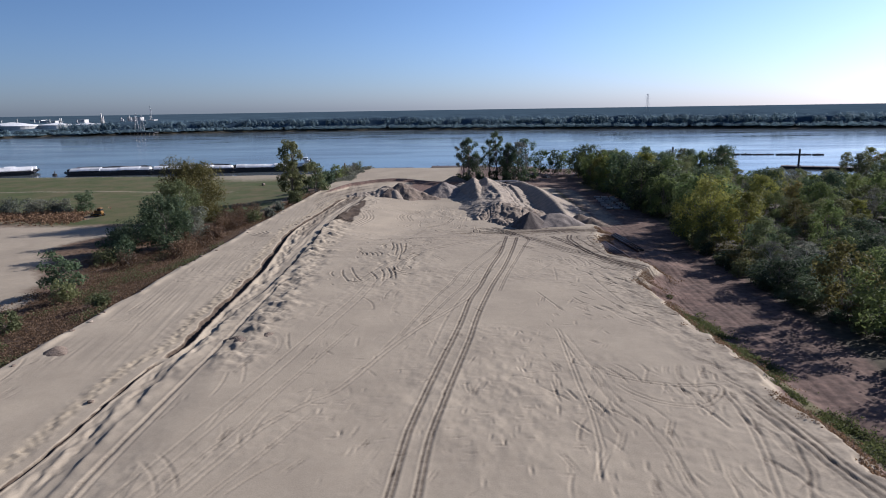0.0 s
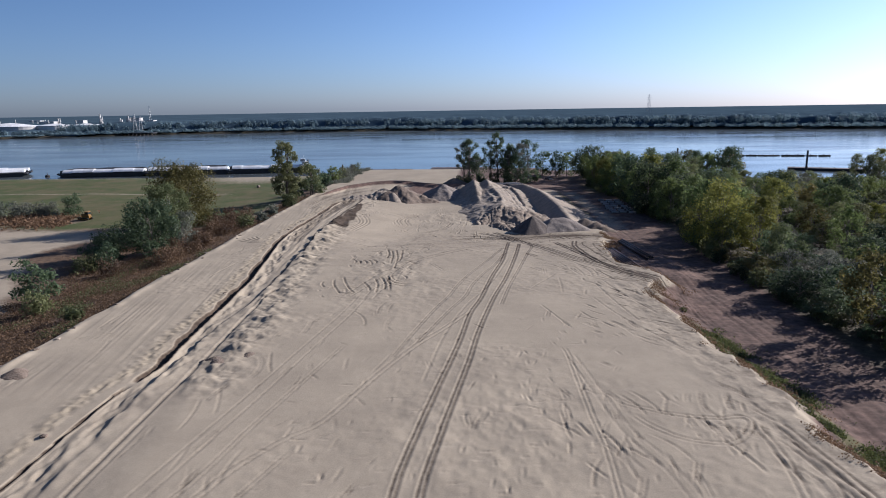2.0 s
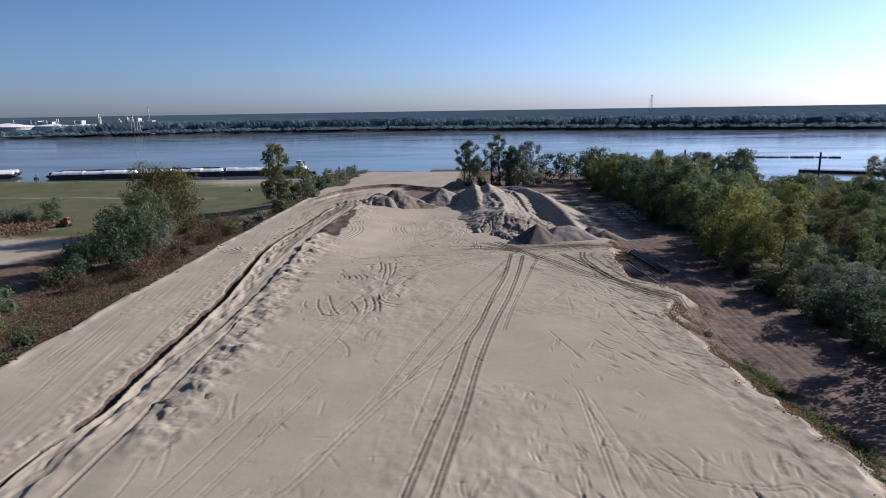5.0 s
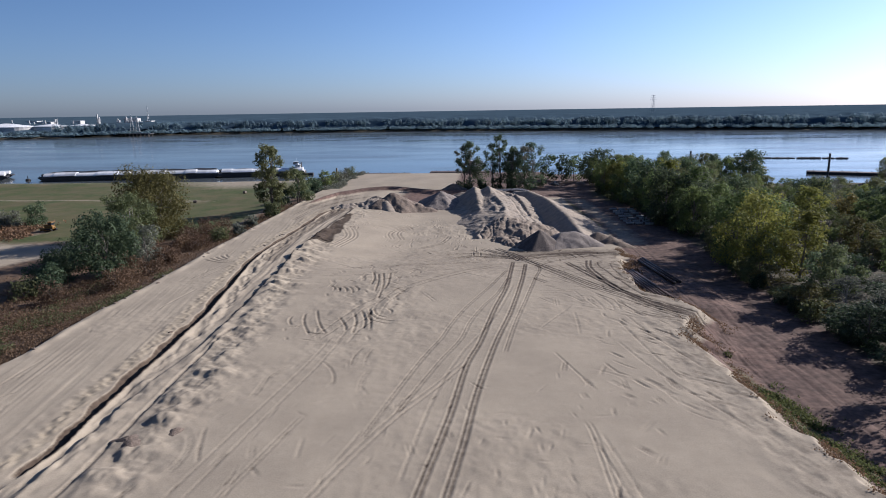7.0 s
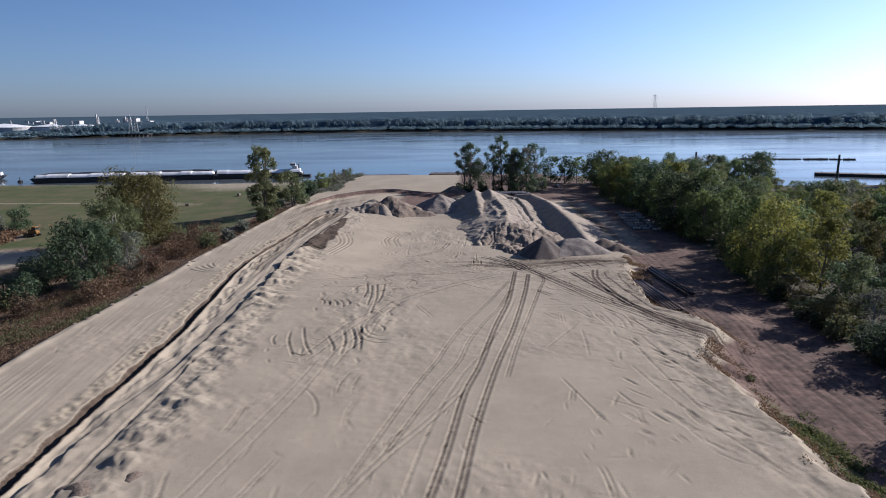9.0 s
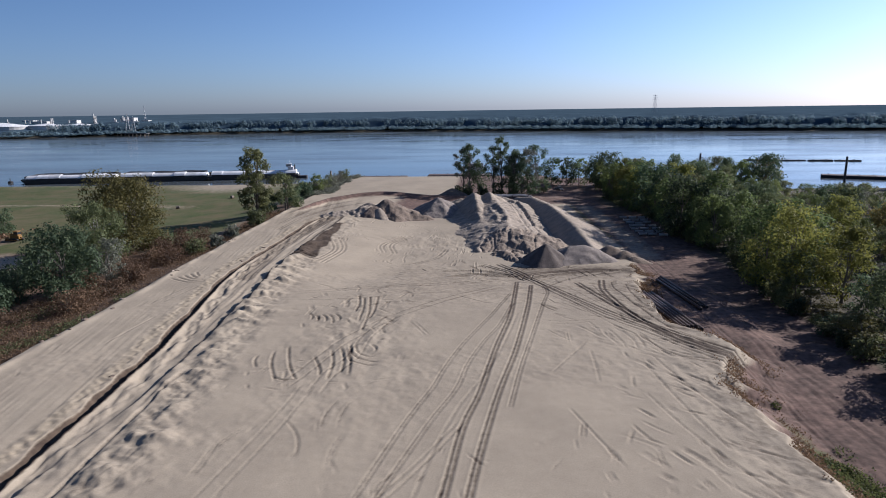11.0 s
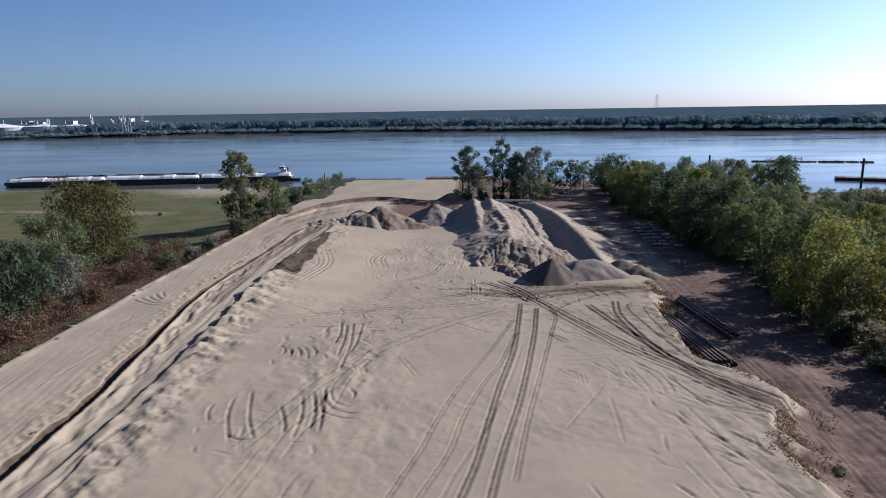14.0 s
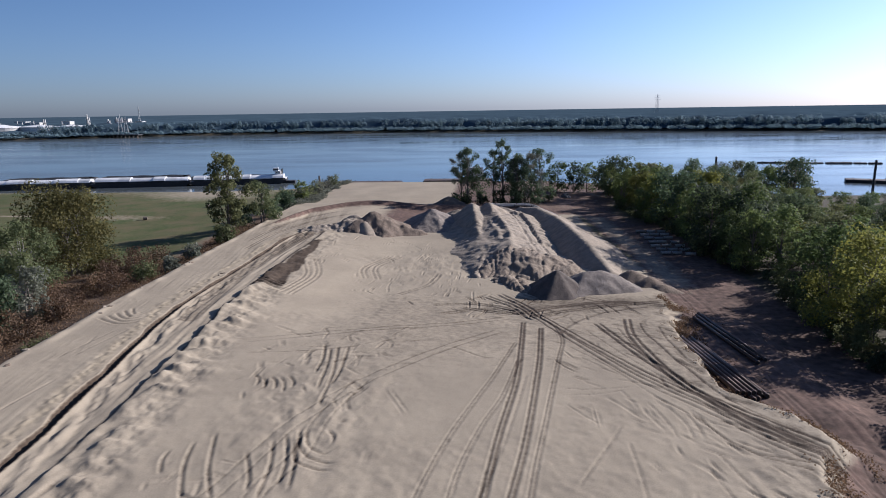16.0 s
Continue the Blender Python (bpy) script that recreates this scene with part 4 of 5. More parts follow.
def wood_edge(y):
    """Where the foot of the wood runs beside the side road, with a bay cleared into it."""
    return float(np.interp(y, (76, 96, 110, 118, 135, 160, 200, 214, 226, 238, 256, 291, 326, 345, 384, 420), (80, 74, 68, 65.5, 61.5, 60, 60, 62, 66, 62.5, 58.5, 59, 53, 52, 53, 60)))


rng = random.Random(9)
spots = []
used = [False] * len(kinds)
y = 84.0
while y < 392:
    x = wood_edge(y) + rng.uniform(2.0, 3.6)
    row = 0
    while x < min(0.74 * y + 16, 262):
        spots.append((x + rng.uniform(-1.6, 1.6) * (row > 0), y + rng.uniform(-2.6, 2.6), row))
        x += rng.uniform(6.0, 8.0) if y < 170 else rng.uniform(7.0, 10.0) if row < 2 else rng.uniform(11.5, 16.0)
        row += 1
    y += 9.2
spots = [s for s in spots if not (192 < s[1] < 234 and s[2] < 3 and int(s[0] * 7 + s[1] * 3) % 2)]
spots = [s for s in spots if not (s[1] > 338 and 130 < s[0] < 200) and not (s[1] > 384 and s[0] > 110)]
for x, y, row in spots:
    w = rng.random()
    k = 0 if w < 0.25 else 1 if w < 0.42 else 2 if w < 0.58 else 3 if w < 0.66 else 4 if w < 0.74 else 5 if w < 0.86 else 6 if w < 0.96 else 7
    high = max(0.66, min(1.35, rng.gauss(1.0, 0.17))) * float(np.interp(y, (96, 140, 165, 190, 230, 300, 345, 392), (9.0, 9.5, 11.0, 13.5, 15.6, 15.8, 15.0, 14.0)))
    if row > 1:
        high = high * (0.76 if y < 320 else 0.9)
        if rng.random() < 0.35:
            k = rng.choice((4, 7, 1))
    if y < 178:
        k = rng.choice((0, 1, 1, 3, 4, 5, 5, 7))
        if row == 0:
            k, high = rng.choice((0, 1, 5, 3)), high * rng.uniform(0.45, 0.62)
        elif row == 1:
            high = high * rng.uniform(0.7, 0.95)
    elif row < 2:
        k = rng.choice((0, 0, 1, 2, 5, 6, 6))
    if x > 115 and 300 < y < 345:
        high = high * rng.uniform(0.5, 0.75)
    s = high / tall_of[k]
    wide = max(s * rng.uniform(0.85, 1.2), 0.8 if y < 178 else 0.66)
    m = pose(x, y, ground_z(x, y) - 0.1, 0, 0, rng.uniform(0, 360)) @ Matrix.Diagonal((wide, wide, s, 1))
    if not used[k]:
        kinds[k].matrix_basis, used[k] = pose(x, y, ground_z(x, y) - 0.1), True
    else:
        copy_thing(kinds[k], m)
# undergrowth at the wood's foot
low = []
for k, (mat, text) in enumerate(((LEAF_DARK, "dark undergrowth at the edge of the wood"), (LEAF_OLIVE, "olive undergrowth at the edge of the wood"))):
    low.append(bush("undergrowth", 66, 90 + 8 * k, 90 + k, 5, 7, 900, 0.42, mat, text, group="undergrowth"))
y = 92.0
while y < 345:
    edge = wood_edge(y)
    s = rng.uniform(0.35, 0.9)
    copy_thing(low[rng.randrange(2)], pose(edge + rng.uniform(-0.5, 1.8), y, ground_z(edge, y), 0, 0, rng.uniform(0, 360)) @ Matrix.Diagonal((s, s, s, 1)))
    y += rng.uniform(4, 7)

# the clump of thin trees between the stockpiles and the river
for k, (x, y, h, w, n, gap, mat) in enumerate(((-9, 356, 21, 9, 1300, 0.2, LEAF_DARK), (-12, 360, 19, 7, 800, 0.25, LEAF_GREY), (2, 357, 20, 8, 800, 0.25, LEAF_GREY),
                                               (6, 356, 24, 8, 1100, 0.25, LEAF_DARK), (12, 358, 18, 10, 1700, 0.05, LEAF_DARK), (18, 357, 19, 9, 900, 0.25, LEAF_GREY),
                                               (22, 361, 20, 9, 900, 0.25, LEAF_DARK), (15, 352, 13, 10, 1500, 0.0, LEAF_DARK), (-5, 362, 13, 9, 900, 0.1, LEAF_DARK))):
    tree("thin_tree", x, y, 120 + k, h * 1.12, w * 1.2, int(n * 3.0), 0.42, mat if k % 2 else LEAF_DARK, BARK, 0.35 if gap > 0.1 else 0.12, "thin tree with a sparse crown near the river" if gap > 0.1 else "dense dark tree near the river", group="riverside clump", gap=gap, lobes_n=13)
for k, (x, y, h, w) in enumerate(((-10, 354, 5, 7), (-3, 355, 5, 7), (4, 354, 6, 8), (11, 350, 6, 8), (20, 353, 7, 8), (-14, 358, 4, 6), (26, 362, 7, 8))):
    bush("shrub", x, y, 140 + k, h, w, 800, 0.5, LEAF_DARK, "dark brush under the riverside trees")
for k, (x, y, h, w, mat) in enumerate(((33, 396, 13, 10, LEAF_GREEN), (40, 392, 14, 10, LEAF_DARK), (47, 396, 13, 11, LEAF_GREEN), (55, 392, 13, 10, LEAF_OLIVE), (64, 396, 13, 10, LEAF_DARK))):
    tree("tree", x, y, 150 + k, h, w, 1300, 0.65, mat, BARK, 0.1, "leafy tree beside the river landing", group="landing trees")

# ---- stockpiles ----


def pile(name, cones, material, label, cell=0.55, rough=0.35, seed=0, group="stockpiles", round_top=0.8, gully=0.0, tracks=()):
    """A stockpile: cones (x, y, top, slope) run together, their flanks gullied, with wheel tracks pressed in along lines."""
    n = len(cones)
    cx, cy = sum(c[0] for c in cones) / n, sum(c[1] for c in cones) / n
    base = ground_z(cx, cy)
    reach = max((c[2] + 6) / c[3] for c in cones)
    x0, x1 = min(c[0] for c in cones) - reach, max(c[0] for c in cones) + reach
    y0, y1 = min(c[1] for c in cones) - reach, max(c[1] for c in cones) + reach
    X, Y = np.meshgrid(np.arange(x0, x1, cell), np.arange(y0, y1, cell))
    Z = np.full(X.shape, -1e3)
    for i, (a, b, top, slope, *lean) in enumerate(cones):
        d = np.hypot((X - a) * np.where(X < a, lean[0] if lean else 1.0, 1.0), Y - b)
        ang = np.arctan2(Y - b, X - a)
        d = d * (1 + 0.10 * np.sin(ang * 3 + i * 0.3 + seed) + 0.05 * np.sin(ang * 7 + 0.6 * i))
        Z = np.maximum(Z, top - slope * (np.sqrt(d * d + round_top) - 0.9))
    Z = Z + rough * fbm(X, Y, 6, seed + 40, 4)
    Z = Z - rough * 0.5 * np.abs(vnoise(X * 0.8 + Y * 0.3, Y * 0.8, 3.4, seed + 50)) + rough * 0.35 * vnoise(X, Y, 1.1, seed + 51)
    if gully:
        warp = 1.2 * vnoise(X, Y, 5, seed + 52)
        Z = Z - gully * (1 - np.abs(vnoise(X + warp + 0.06 * Y, Y * 0.15, 1.7, seed + 53))) ** 3 - 0.5 * gully * (1 - np.abs(vnoise(X + warp - 0.08 * Y, Y * 0.2, 0.8, seed + 54))) ** 2
    for pts, wide, deep in tracks:
        line = smooth_line(pts, 6)
        d = np.min([np.hypot(X - a[0], Y - a[1]) for a in np.concatenate([line[:-1] + (line[1:] - line[:-1]) * f for f in np.arange(0, 1, 0.1)])], axis=0)
        Z = Z - deep * np.exp(-(d / wide) ** 2) * (0.8 + 0.5 * vnoise(X, Y, 1.6, seed + 55)) + 0.4 * deep * np.exp(-((d - 2.2 * wide) / (0.8 * wide)) ** 2)
    G = land(X, Y)[0]
    keep = Z > G - 0.6
    Z = np.where(keep, Z, G - 0.6)
    h, w = X.shape
    idx = np.arange(h * w).reshape(h, w)
    q = np.stack((idx[:-1, :-1], idx[:-1, 1:], idx[1:, 1:], idx[1:, :-1]), -1).reshape(-1, 4)
    q = q[keep.ravel()[q].any(1)]
    names, inv = np.unique(q, return_inverse=True)
    v = np.stack((X - cx, Y - cy, Z - base), -1).reshape(-1, 3)[names]
    ob = mesh_object(name, v.tolist(), inv.reshape(-1, 4).tolist(), material, None, True)
    ob.matrix_basis = pose(cx, cy, base)
    return tagged(ob, label, "sand pile", group)


def ridge(points, slope, n=6, lean=1.0):
    """Cones along a crest line, which fall at one slope, steeper on one side by lean."""
    out = []
    for a, b in zip(points, points[1:]):
        for k in range(n):
            t = k / n
            out.append(tuple(a[i] + (b[i] - a[i]) * t for i in range(3)) + (slope, lean))
    return out + [tuple(points[-1]) + (slope, lean)]


pile("sand_mound", ridge([(-6.6, 308, 2.2), (-5.5, 300, 4.1), (-4.3, 289, 1.9), (-3.3, 275, -0.3), (-2.2, 262, -1.3), (-1.2, 248, -1.8), (-1.6, 239, -2.3), (-3.2, 230, -3.0)], 0.82)
     + ridge([(0.2, 301, 4.0), (0.8, 297, 3.2)], 0.55, 3) + ridge([(1.4, 298, 2.4), (4.2, 278, 1.5), (5.6, 262, 1.0), (6.0, 250, 0.8), (6.2, 243, 0.3)], 0.36, 8, 0.9) + ridge([(4, 308, 1.6), (11.5, 301, 0.4), (13.5, 286, -0.6), (15, 264, -1.6)], 0.42, 6),
     SAND, "long high ridge of pale dry sand with gullied sides", rough=0.36, seed=1, round_top=0.1, cell=0.4,
     tracks=(([(10, 304), (12, 290), (13.4, 272), (15.6, 252), (18, 238)], 0.4, 0.4), ([(7.4, 302), (9.4, 288), (10.8, 270), (12.4, 252), (13.5, 240)], 0.4, 0.34), ([(2, 284), (4, 270), (4.6, 258)], 0.8, 0.5)))
pile("sand_mound", ridge([(12, 326, -1.2), (17.5, 312, 0.6), (21.5, 290, 1.2), (24.0, 270, 1.1), (26.4, 251, 0.3), (28.0, 238, -1.6), (28.8, 231, -2.6)], 0.5, 8, 1.45), SAND, "long sand windrow with a shaded flank", rough=0.14, seed=2, round_top=0.1)
pile("dirt_mound", ridge([(0.8, 238, -1.0), (2.6, 243, 0.2), (5.8, 244, 1.2), (9.2, 239, 0.1), (12.0, 234, -1.4)], 0.28, 4, 1.9) + ridge([(3.5, 226, -2.1), (6, 222, -2.3), (9, 219, -2.8)], 0.36, 3, 1.5), TANSILT, "lumpy brown dug-over heap of silty sand", rough=0.5, seed=3, cell=0.26, round_top=0.2, gully=0.45)
pile("gravel_mound", [(14.8, 217.5, 0.9, 0.74), (15.5, 218.2, 0.5, 0.74)], GRAVEL, "steep dark cone of damp gravelly sand", rough=0.12, seed=4, cell=0.35, round_top=0.1)
pile("gravel_mound", ridge([(21.6, 221, 0.2), (24.8, 222, 0.3), (28.5, 222, -1.0), (31, 221.5, -2.2)], 0.56, 3), GREYSAND, "low broad pile of grey gravelly sand", rough=0.24, seed=5, cell=0.4)
pile("dirt_mound", [(32.8, 227, -1.0, 0.62), (36.2, 224, -1.9, 0.55), (38.6, 221, -2.8, 0.5)], BROWN, "small brown heap at the end of the windrow", rough=0.3, seed=6)
pile("dirt_mound", ridge([(-37.2, 287, 3.4), (-35.5, 287, 3.0), (-31, 286, 0.6), (-26.5, 285, -1.0), (-22.5, 284, -2.6)], 0.58, 3) + ridge([(-42.2, 283, 1.3), (-41, 283.5, 1.0)], 0.62, 2), BROWN, "brown heap of silty sand by the basin's end", rough=0.45, seed=7, cell=0.4, round_top=0.12, gully=0.2)
pile("sand_mound", [(-39.6, 281.5, 0.6, 0.62), (-38.6, 281, -0.2, 0.55)], SAND, "pale pointed sand heap by the basin's end", rough=0.3, seed=8, round_top=0.15)
pile("sand_mound", ridge([(-58, 279, 0.0), (-52.5, 281, 0.9), (-47, 284, 1.5), (-44, 288, 1.6)], 0.5, 3), SAND, "low churned bank of pale sand", rough=0.9, seed=9, cell=0.4, round_top=0.2)
pile("gravel_mound", [(-19.4, 299, 2.5, 0.56), (-18.2, 298, 1.8, 0.55), (-22.6, 300, 0.4, 0.5)], GREYSAND, "grey rounded heap behind the basin", rough=0.35, seed=10, cell=0.4, round_top=0.3)
pile("sand_mound", ridge([(-13.5, 304, 0.6), (-10.5, 305, 1.4), (-8, 307, 1.6)], 0.5, 3), SAND, "lumpy bank of pale sand behind the ridge", rough=0.8, seed=13, cell=0.4, round_top=0.2)
pile("dirt_mound", [(-17, 352, -0.2, 0.55)], BROWN, "small brown heap under the riverside trees", rough=0.2, seed=11)
pile("dirt_mound", [(-67, 92.5, -0.05, 0.5), (-66, 91.5, -0.15, 0.5)], BROWN, "small stony heap on the sand road", rough=0.25, seed=12, cell=0.25)
pile("dirt_mound", [(-40.0, 97.2, 0.35, 0.5), (-39.2, 96.6, 0.2, 0.55)], BROWN, "small damp heap beside the dumped sand", rough=0.35, seed=14, cell=0.2, round_top=0.1)
pile("dirt_mound", [(-35.7, 99.4, 0.3, 0.6)], BROWN, "small damp clod heap on the sand", rough=0.3, seed=15, cell=0.2, round_top=0.1)

# ---- pipes ----


def pipe(x0, y0, x1, y1, z, r, material, label, group):
    t = thing("pipe", x0, y0, z, math.degrees(math.atan2(y1 - y0, x1 - x0)), label, "pipe", group)
    ln = math.hypot(x1 - x0, y1 - y0)
    bm = bmesh.new()
    sides = 12
    for a, b, rr in ((0, ln, r), (-0.02, 0.16, r * 1.16), (ln - 0.16, ln + 0.02, r * 1.16)):
        tube(bm, [(a, 0, 0), (b, 0, 0)], rr, sides, True)
    part("tube", bm, material, t, smooth=True)
    # a dark disc on the closed end stands for the shade inside
    bm = bmesh.new()
    bmesh.ops.create_circle(bm, cap_ends=True, radius=r * 0.84, segments=sides, matrix=pose(-0.03, 0, 0, 0, -90, 0))
    part("bore", bm, RUBBER, t, "dark disc for the shade in the open pipe end")
    return t


rng = random.Random(3)
for layer, count in enumerate((7, 5)):
    for k in range(count):
        o = (k + layer * 0.5) * 0.74
        pipe(33.6 + o, 164.2 + rng.uniform(-0.7, 0.7), 30.8 + o, 186 + rng.uniform(-0.9, 0.9), -3.5 + 0.33 + layer * 0.6, 0.34, RUST, "long rusty dredge pipe in a stack on bare dirt", "dredge pipes")
for k in range(3):
    pipe(41.6 + k * 0.8, 176 + rng.uniform(0, 3), 38.6 + k * 0.8, 199 + rng.uniform(0, 3), -3.5 + 0.3, 0.3, RUST, "long rusty dredge pipe lying apart on dirt", "dredge pipes")


# ---- boats and barges ----


def barge(x, y, rz, cargo, label, group, seed=0):
    """A river hopper barge, 59 by 10.6 m: raked hull, coaming, and covers or an open load."""
    r = random.Random(seed)
    t = thing("barge", x, y, RIVER_Z + (0.5 if cargo == "covers" else 0.0), rz, label, "barge", group)
    bm = bmesh.new()
    prof = [(-29.7, 1.3), (-29.7, 2.0), (29.7, 2.0), (29.7, 1.3), (25, -1.2), (-25, -1.2)]
    sides = [[bm.verts.new((px, sy, pz)) for px, pz in prof] for sy in (-5.3, 5.3)]
    bm.faces.new(sides[0])
    bm.faces.new(sides[1][::-1])
    for i in range(6):
        j = (i + 1) % 6
        bm.faces.new((sides[0][i], sides[1][i], sides[1][j], sides[0][j]))
    bmesh.ops.recalc_face_normals(bm, faces=bm.faces)
    part("hull", bm, HULL, t)
    bm = bmesh.new()
    for sx, sy, wx, wy in ((0, -4.3, 55, 0.25), (0, 4.3, 55, 0.25), (-27.5, 0, 0.25, 8.8), (27.5, 0, 0.25, 8.8)):
        tall = 2.0 if cargo == "coal" else 1.1
        box(bm, sx, sy, 1.95 + tall / 2, wx, wy, tall, 0.04)
    part("coaming", bm, HULL, t)
    for sx in (-28.9, 28.9):
        for sy in (-4, 4):
            bm = bmesh.new()
            tube(bm, [(sx, sy, 2.0), (sx, sy, 2.6), (sx, sy, 2.7)], [0.25, 0.25, 0.32], 8)
            part("bitt", bm, DARKSTEEL, t)
    if cargo == "covers":
        for k in range(8):
            lift = r.choice((0, 0, 0.2, 0.5))
            bm = bmesh.new()
            n, L = 9, 7.0
            a = [[bm.verts.new((-27.9 + k * 6.98 + e * L, -4.5 + 9.0 * i / n, 2.7 + lift + 2.1 * math.sin(math.pi * i / n) ** 0.7)) for i in range(n + 1)] for e in (0, 1)]
            for i in range(n):
                bm.faces.new((a[0][i], a[1][i], a[1][i + 1], a[0][i + 1]))
            bm.faces.new(a[0][::-1])
            bm.faces.new(a[1])
            bmesh.ops.recalc_face_normals(bm, faces=bm.faces)
            part("hatch_cover", bm, COVER, t)
    else:
        rr = np.random.RandomState(seed)
        X, Y = np.meshgrid(np.linspace(-24.8, 24.8, 50), np.linspace(-4.2, 4.2, 9))
        Z = 3.6 + 0.9 * (1 - (Y / 4.4) ** 2) * (0.45 + 0.55 * np.abs(np.sin(X * 0.16 + seed))) + 0.2 * rr.rand(*X.shape)
        idx = np.arange(X.size).reshape(X.shape)
        q = np.stack((idx[:-1, :-1], idx[:-1, 1:], idx[1:, 1:], idx[1:, :-1]), -1).reshape(-1, 4)
        mesh_object("load", np.stack((X, Y, Z), -1).reshape(-1, 3).tolist(), q.tolist(), COAL, t, True)
    return t


def towboat(x, y, rz, label, s=1.0, hullmat=HULL, housemat=WHITE, stub=1.0):
    t = thing("towboat", x, y, RIVER_Z, rz, label, "boat")
    bm = bmesh.new()
    box(bm, 0, 0, 0.6 * s, 24 * s, 8 * s, 2.4 * s, 0.4)
    part("hull", bm, hullmat, t)
    for sy in (-2.6, 2.6):
        bm = bmesh.new()
        box(bm, 12.3 * s, sy * s, 2.0 * s, 1.0 * s, 1.2 * s, 3.4 * s, 0.1)
        part("push_knee", bm, hullmat, t)
    for k, (lx, wx, wy, z0) in enumerate(((-1, 17 * stub, 6.6, 1.8), (0, 13 * stub, 5.6, 4.4), (1.5, max(4.6, 7.5 * stub), 5.0, 7.0))):
        bm = bmesh.new()
        box(bm, lx * s, 0, (z0 + 1.25) * s, wx * s, wy * s, 2.5 * s, 0.08)
        deck = part("deckhouse", bm, housemat, t)
        for q in range(int(wx / 1.8)):
            for sy in (-1, 1):
                bm = bmesh.new()
                box(bm, (lx - wx / 2 + 1.2 + q * 1.8) * s, sy * wy / 2 * s, (z0 + 1.5) * s, 0.8 * s, 0.06, 0.7 * s)
                part("window", bm, GLASS, deck)
        bm = bmesh.new()
        box(bm, lx * s, 0, (z0 + 2.56) * s, (wx + 1.2) * s, (wy + 1.0) * s, 0.12 * s, 0.03)
        part("deck_edge", bm, housemat, t)
    bm = bmesh.new()
    box(bm, 3 * s, 0, 10.7 * s, 4.2 * s, 4.2 * s, 2.4 * s, 0.1)
    house = part("wheelhouse", bm, housemat, t)
    bm = bmesh.new()
    box(bm, 3 * s, 0, 11.0 * s, 4.3 * s, 4.3 * s, 1.0 * s)
    part("window_band", bm, GLASS, house)
    for sy in (-1.6, 1.6):
        bm = bmesh.new()
        tube(bm, [(-4 * stub * s, sy * s, 6.0 * s), (-4 * stub * s, sy * s, 11.2 * s)], 0.45 * s, 10)
        part("funnel", bm, DARKSTEEL, t)
    bm = bmesh.new()
    tube(bm, [(2 * s, 0, 11.8 * s), (2 * s, 0, 15.5 * s)], 0.1 * s, 6)
    box(bm, 2 * s, 0, 14.2 * s, 0.1, 2.4 * s, 0.12)
    part("mast", bm, WHITE, t)
    return t


turn = 9.5
for k in range(3):
    c = (-276 + k * 58.6, 466 + k * 9.4)
    barge(*c, turn, "covers", "river barge with rounded white hatch covers", "moored barges", 10 + k)
for k in range(3):
    for j in range(2):
        c = (-286 + k * 59.5 - 2.0 * j, 478.5 + 11.2 * j + k * 9.6)
        if k < 2 or j == 0:
            barge(*c, turn, "coal", "open dark barge heaped with coal", "moored barges", 20 + k + 3 * j)
towboat(-134, 490, turn + 180, "white towboat with stacked decks behind the barges", 0.8, HULL, WHITE, 0.42)
barge(-368, 462, 28, "covers", "river barge with rounded white hatch covers", "moored barges", 31)
barge(-374, 475, 28, "covers", "river barge with rounded white hatch covers", "moored barges", 32)
bm = bmesh.new()
t = thing("mooring_buoy", -320, 466, RIVER_Z, 0, "dark mooring buoy on the water", "buoy")
tube(bm, [(0, 0, -0.8), (0, 0, 1.0), (0, 0, 1.4)], [1.6, 1.6, 1.0], 14)
part("float", bm, HULL, t)
bm = bmesh.new()
tube(bm, [(0, 0, 1.3), (0, 0, 3.4)], 0.25, 8)
part("post", bm, DARKSTEEL, t)


def piling(x, y, top, r, label):
    t = thing("piling", x, y, -12, 0, label, "piling", "river pilings")
    bm = bmesh.new()
    tube(bm, [(0, 0, 0), (0.05, 0, top + 6), (0.1, 0, top + 12)], [r * 1.1, r, r * 0.95], 10)
    part("shaft", bm, TIMBER if r < 0.6 else DARKSTEEL, t)
    bm = bmesh.new()
    tube(bm, [(0.1, 0, top + 12), (0.1, 0, top + 12.25)], [r * 1.12, r * 0.8], 10)
    part("cap", bm, DARKSTEEL, t)


piling(-97, 446, -0.6, 0.55, "tall dark piling standing at the shore")
piling(199.6, 432, 6.4, 0.6, "tall dark piling in the river")
piling(127, 456, 7.2, 0.6, "tall dark piling behind the wood")


def flat_barge(x, y, rz, length, wide, high, label):
    t = thing("deck_barge", x, y, RIVER_Z, rz, label, "barge", "landing barges")
    bm = bmesh.new()
    box(bm, 0, 0, high / 2 - 0.4, length, wide, high + 0.8, 0.25)
    part("hull", bm, HULL, t)
    bm = bmesh.new()
    box(bm, 0, 0, high + 0.06, length - 0.8, wide - 0.8, 0.1)
    part("deck", bm, DECK, t)
    for k in range(int(length / 8)):
        for sy in (-1, 1):
            bm = bmesh.new()
            tube(bm, [(-length / 2 + 4 + 8 * k, sy * (wide / 2 - 0.5), high), (-length / 2 + 4 + 8 * k, sy * (wide / 2 - 0.5), high + 0.6)], 0.2, 7)
            part("bitt", bm, DARKSTEEL, t)
    return t


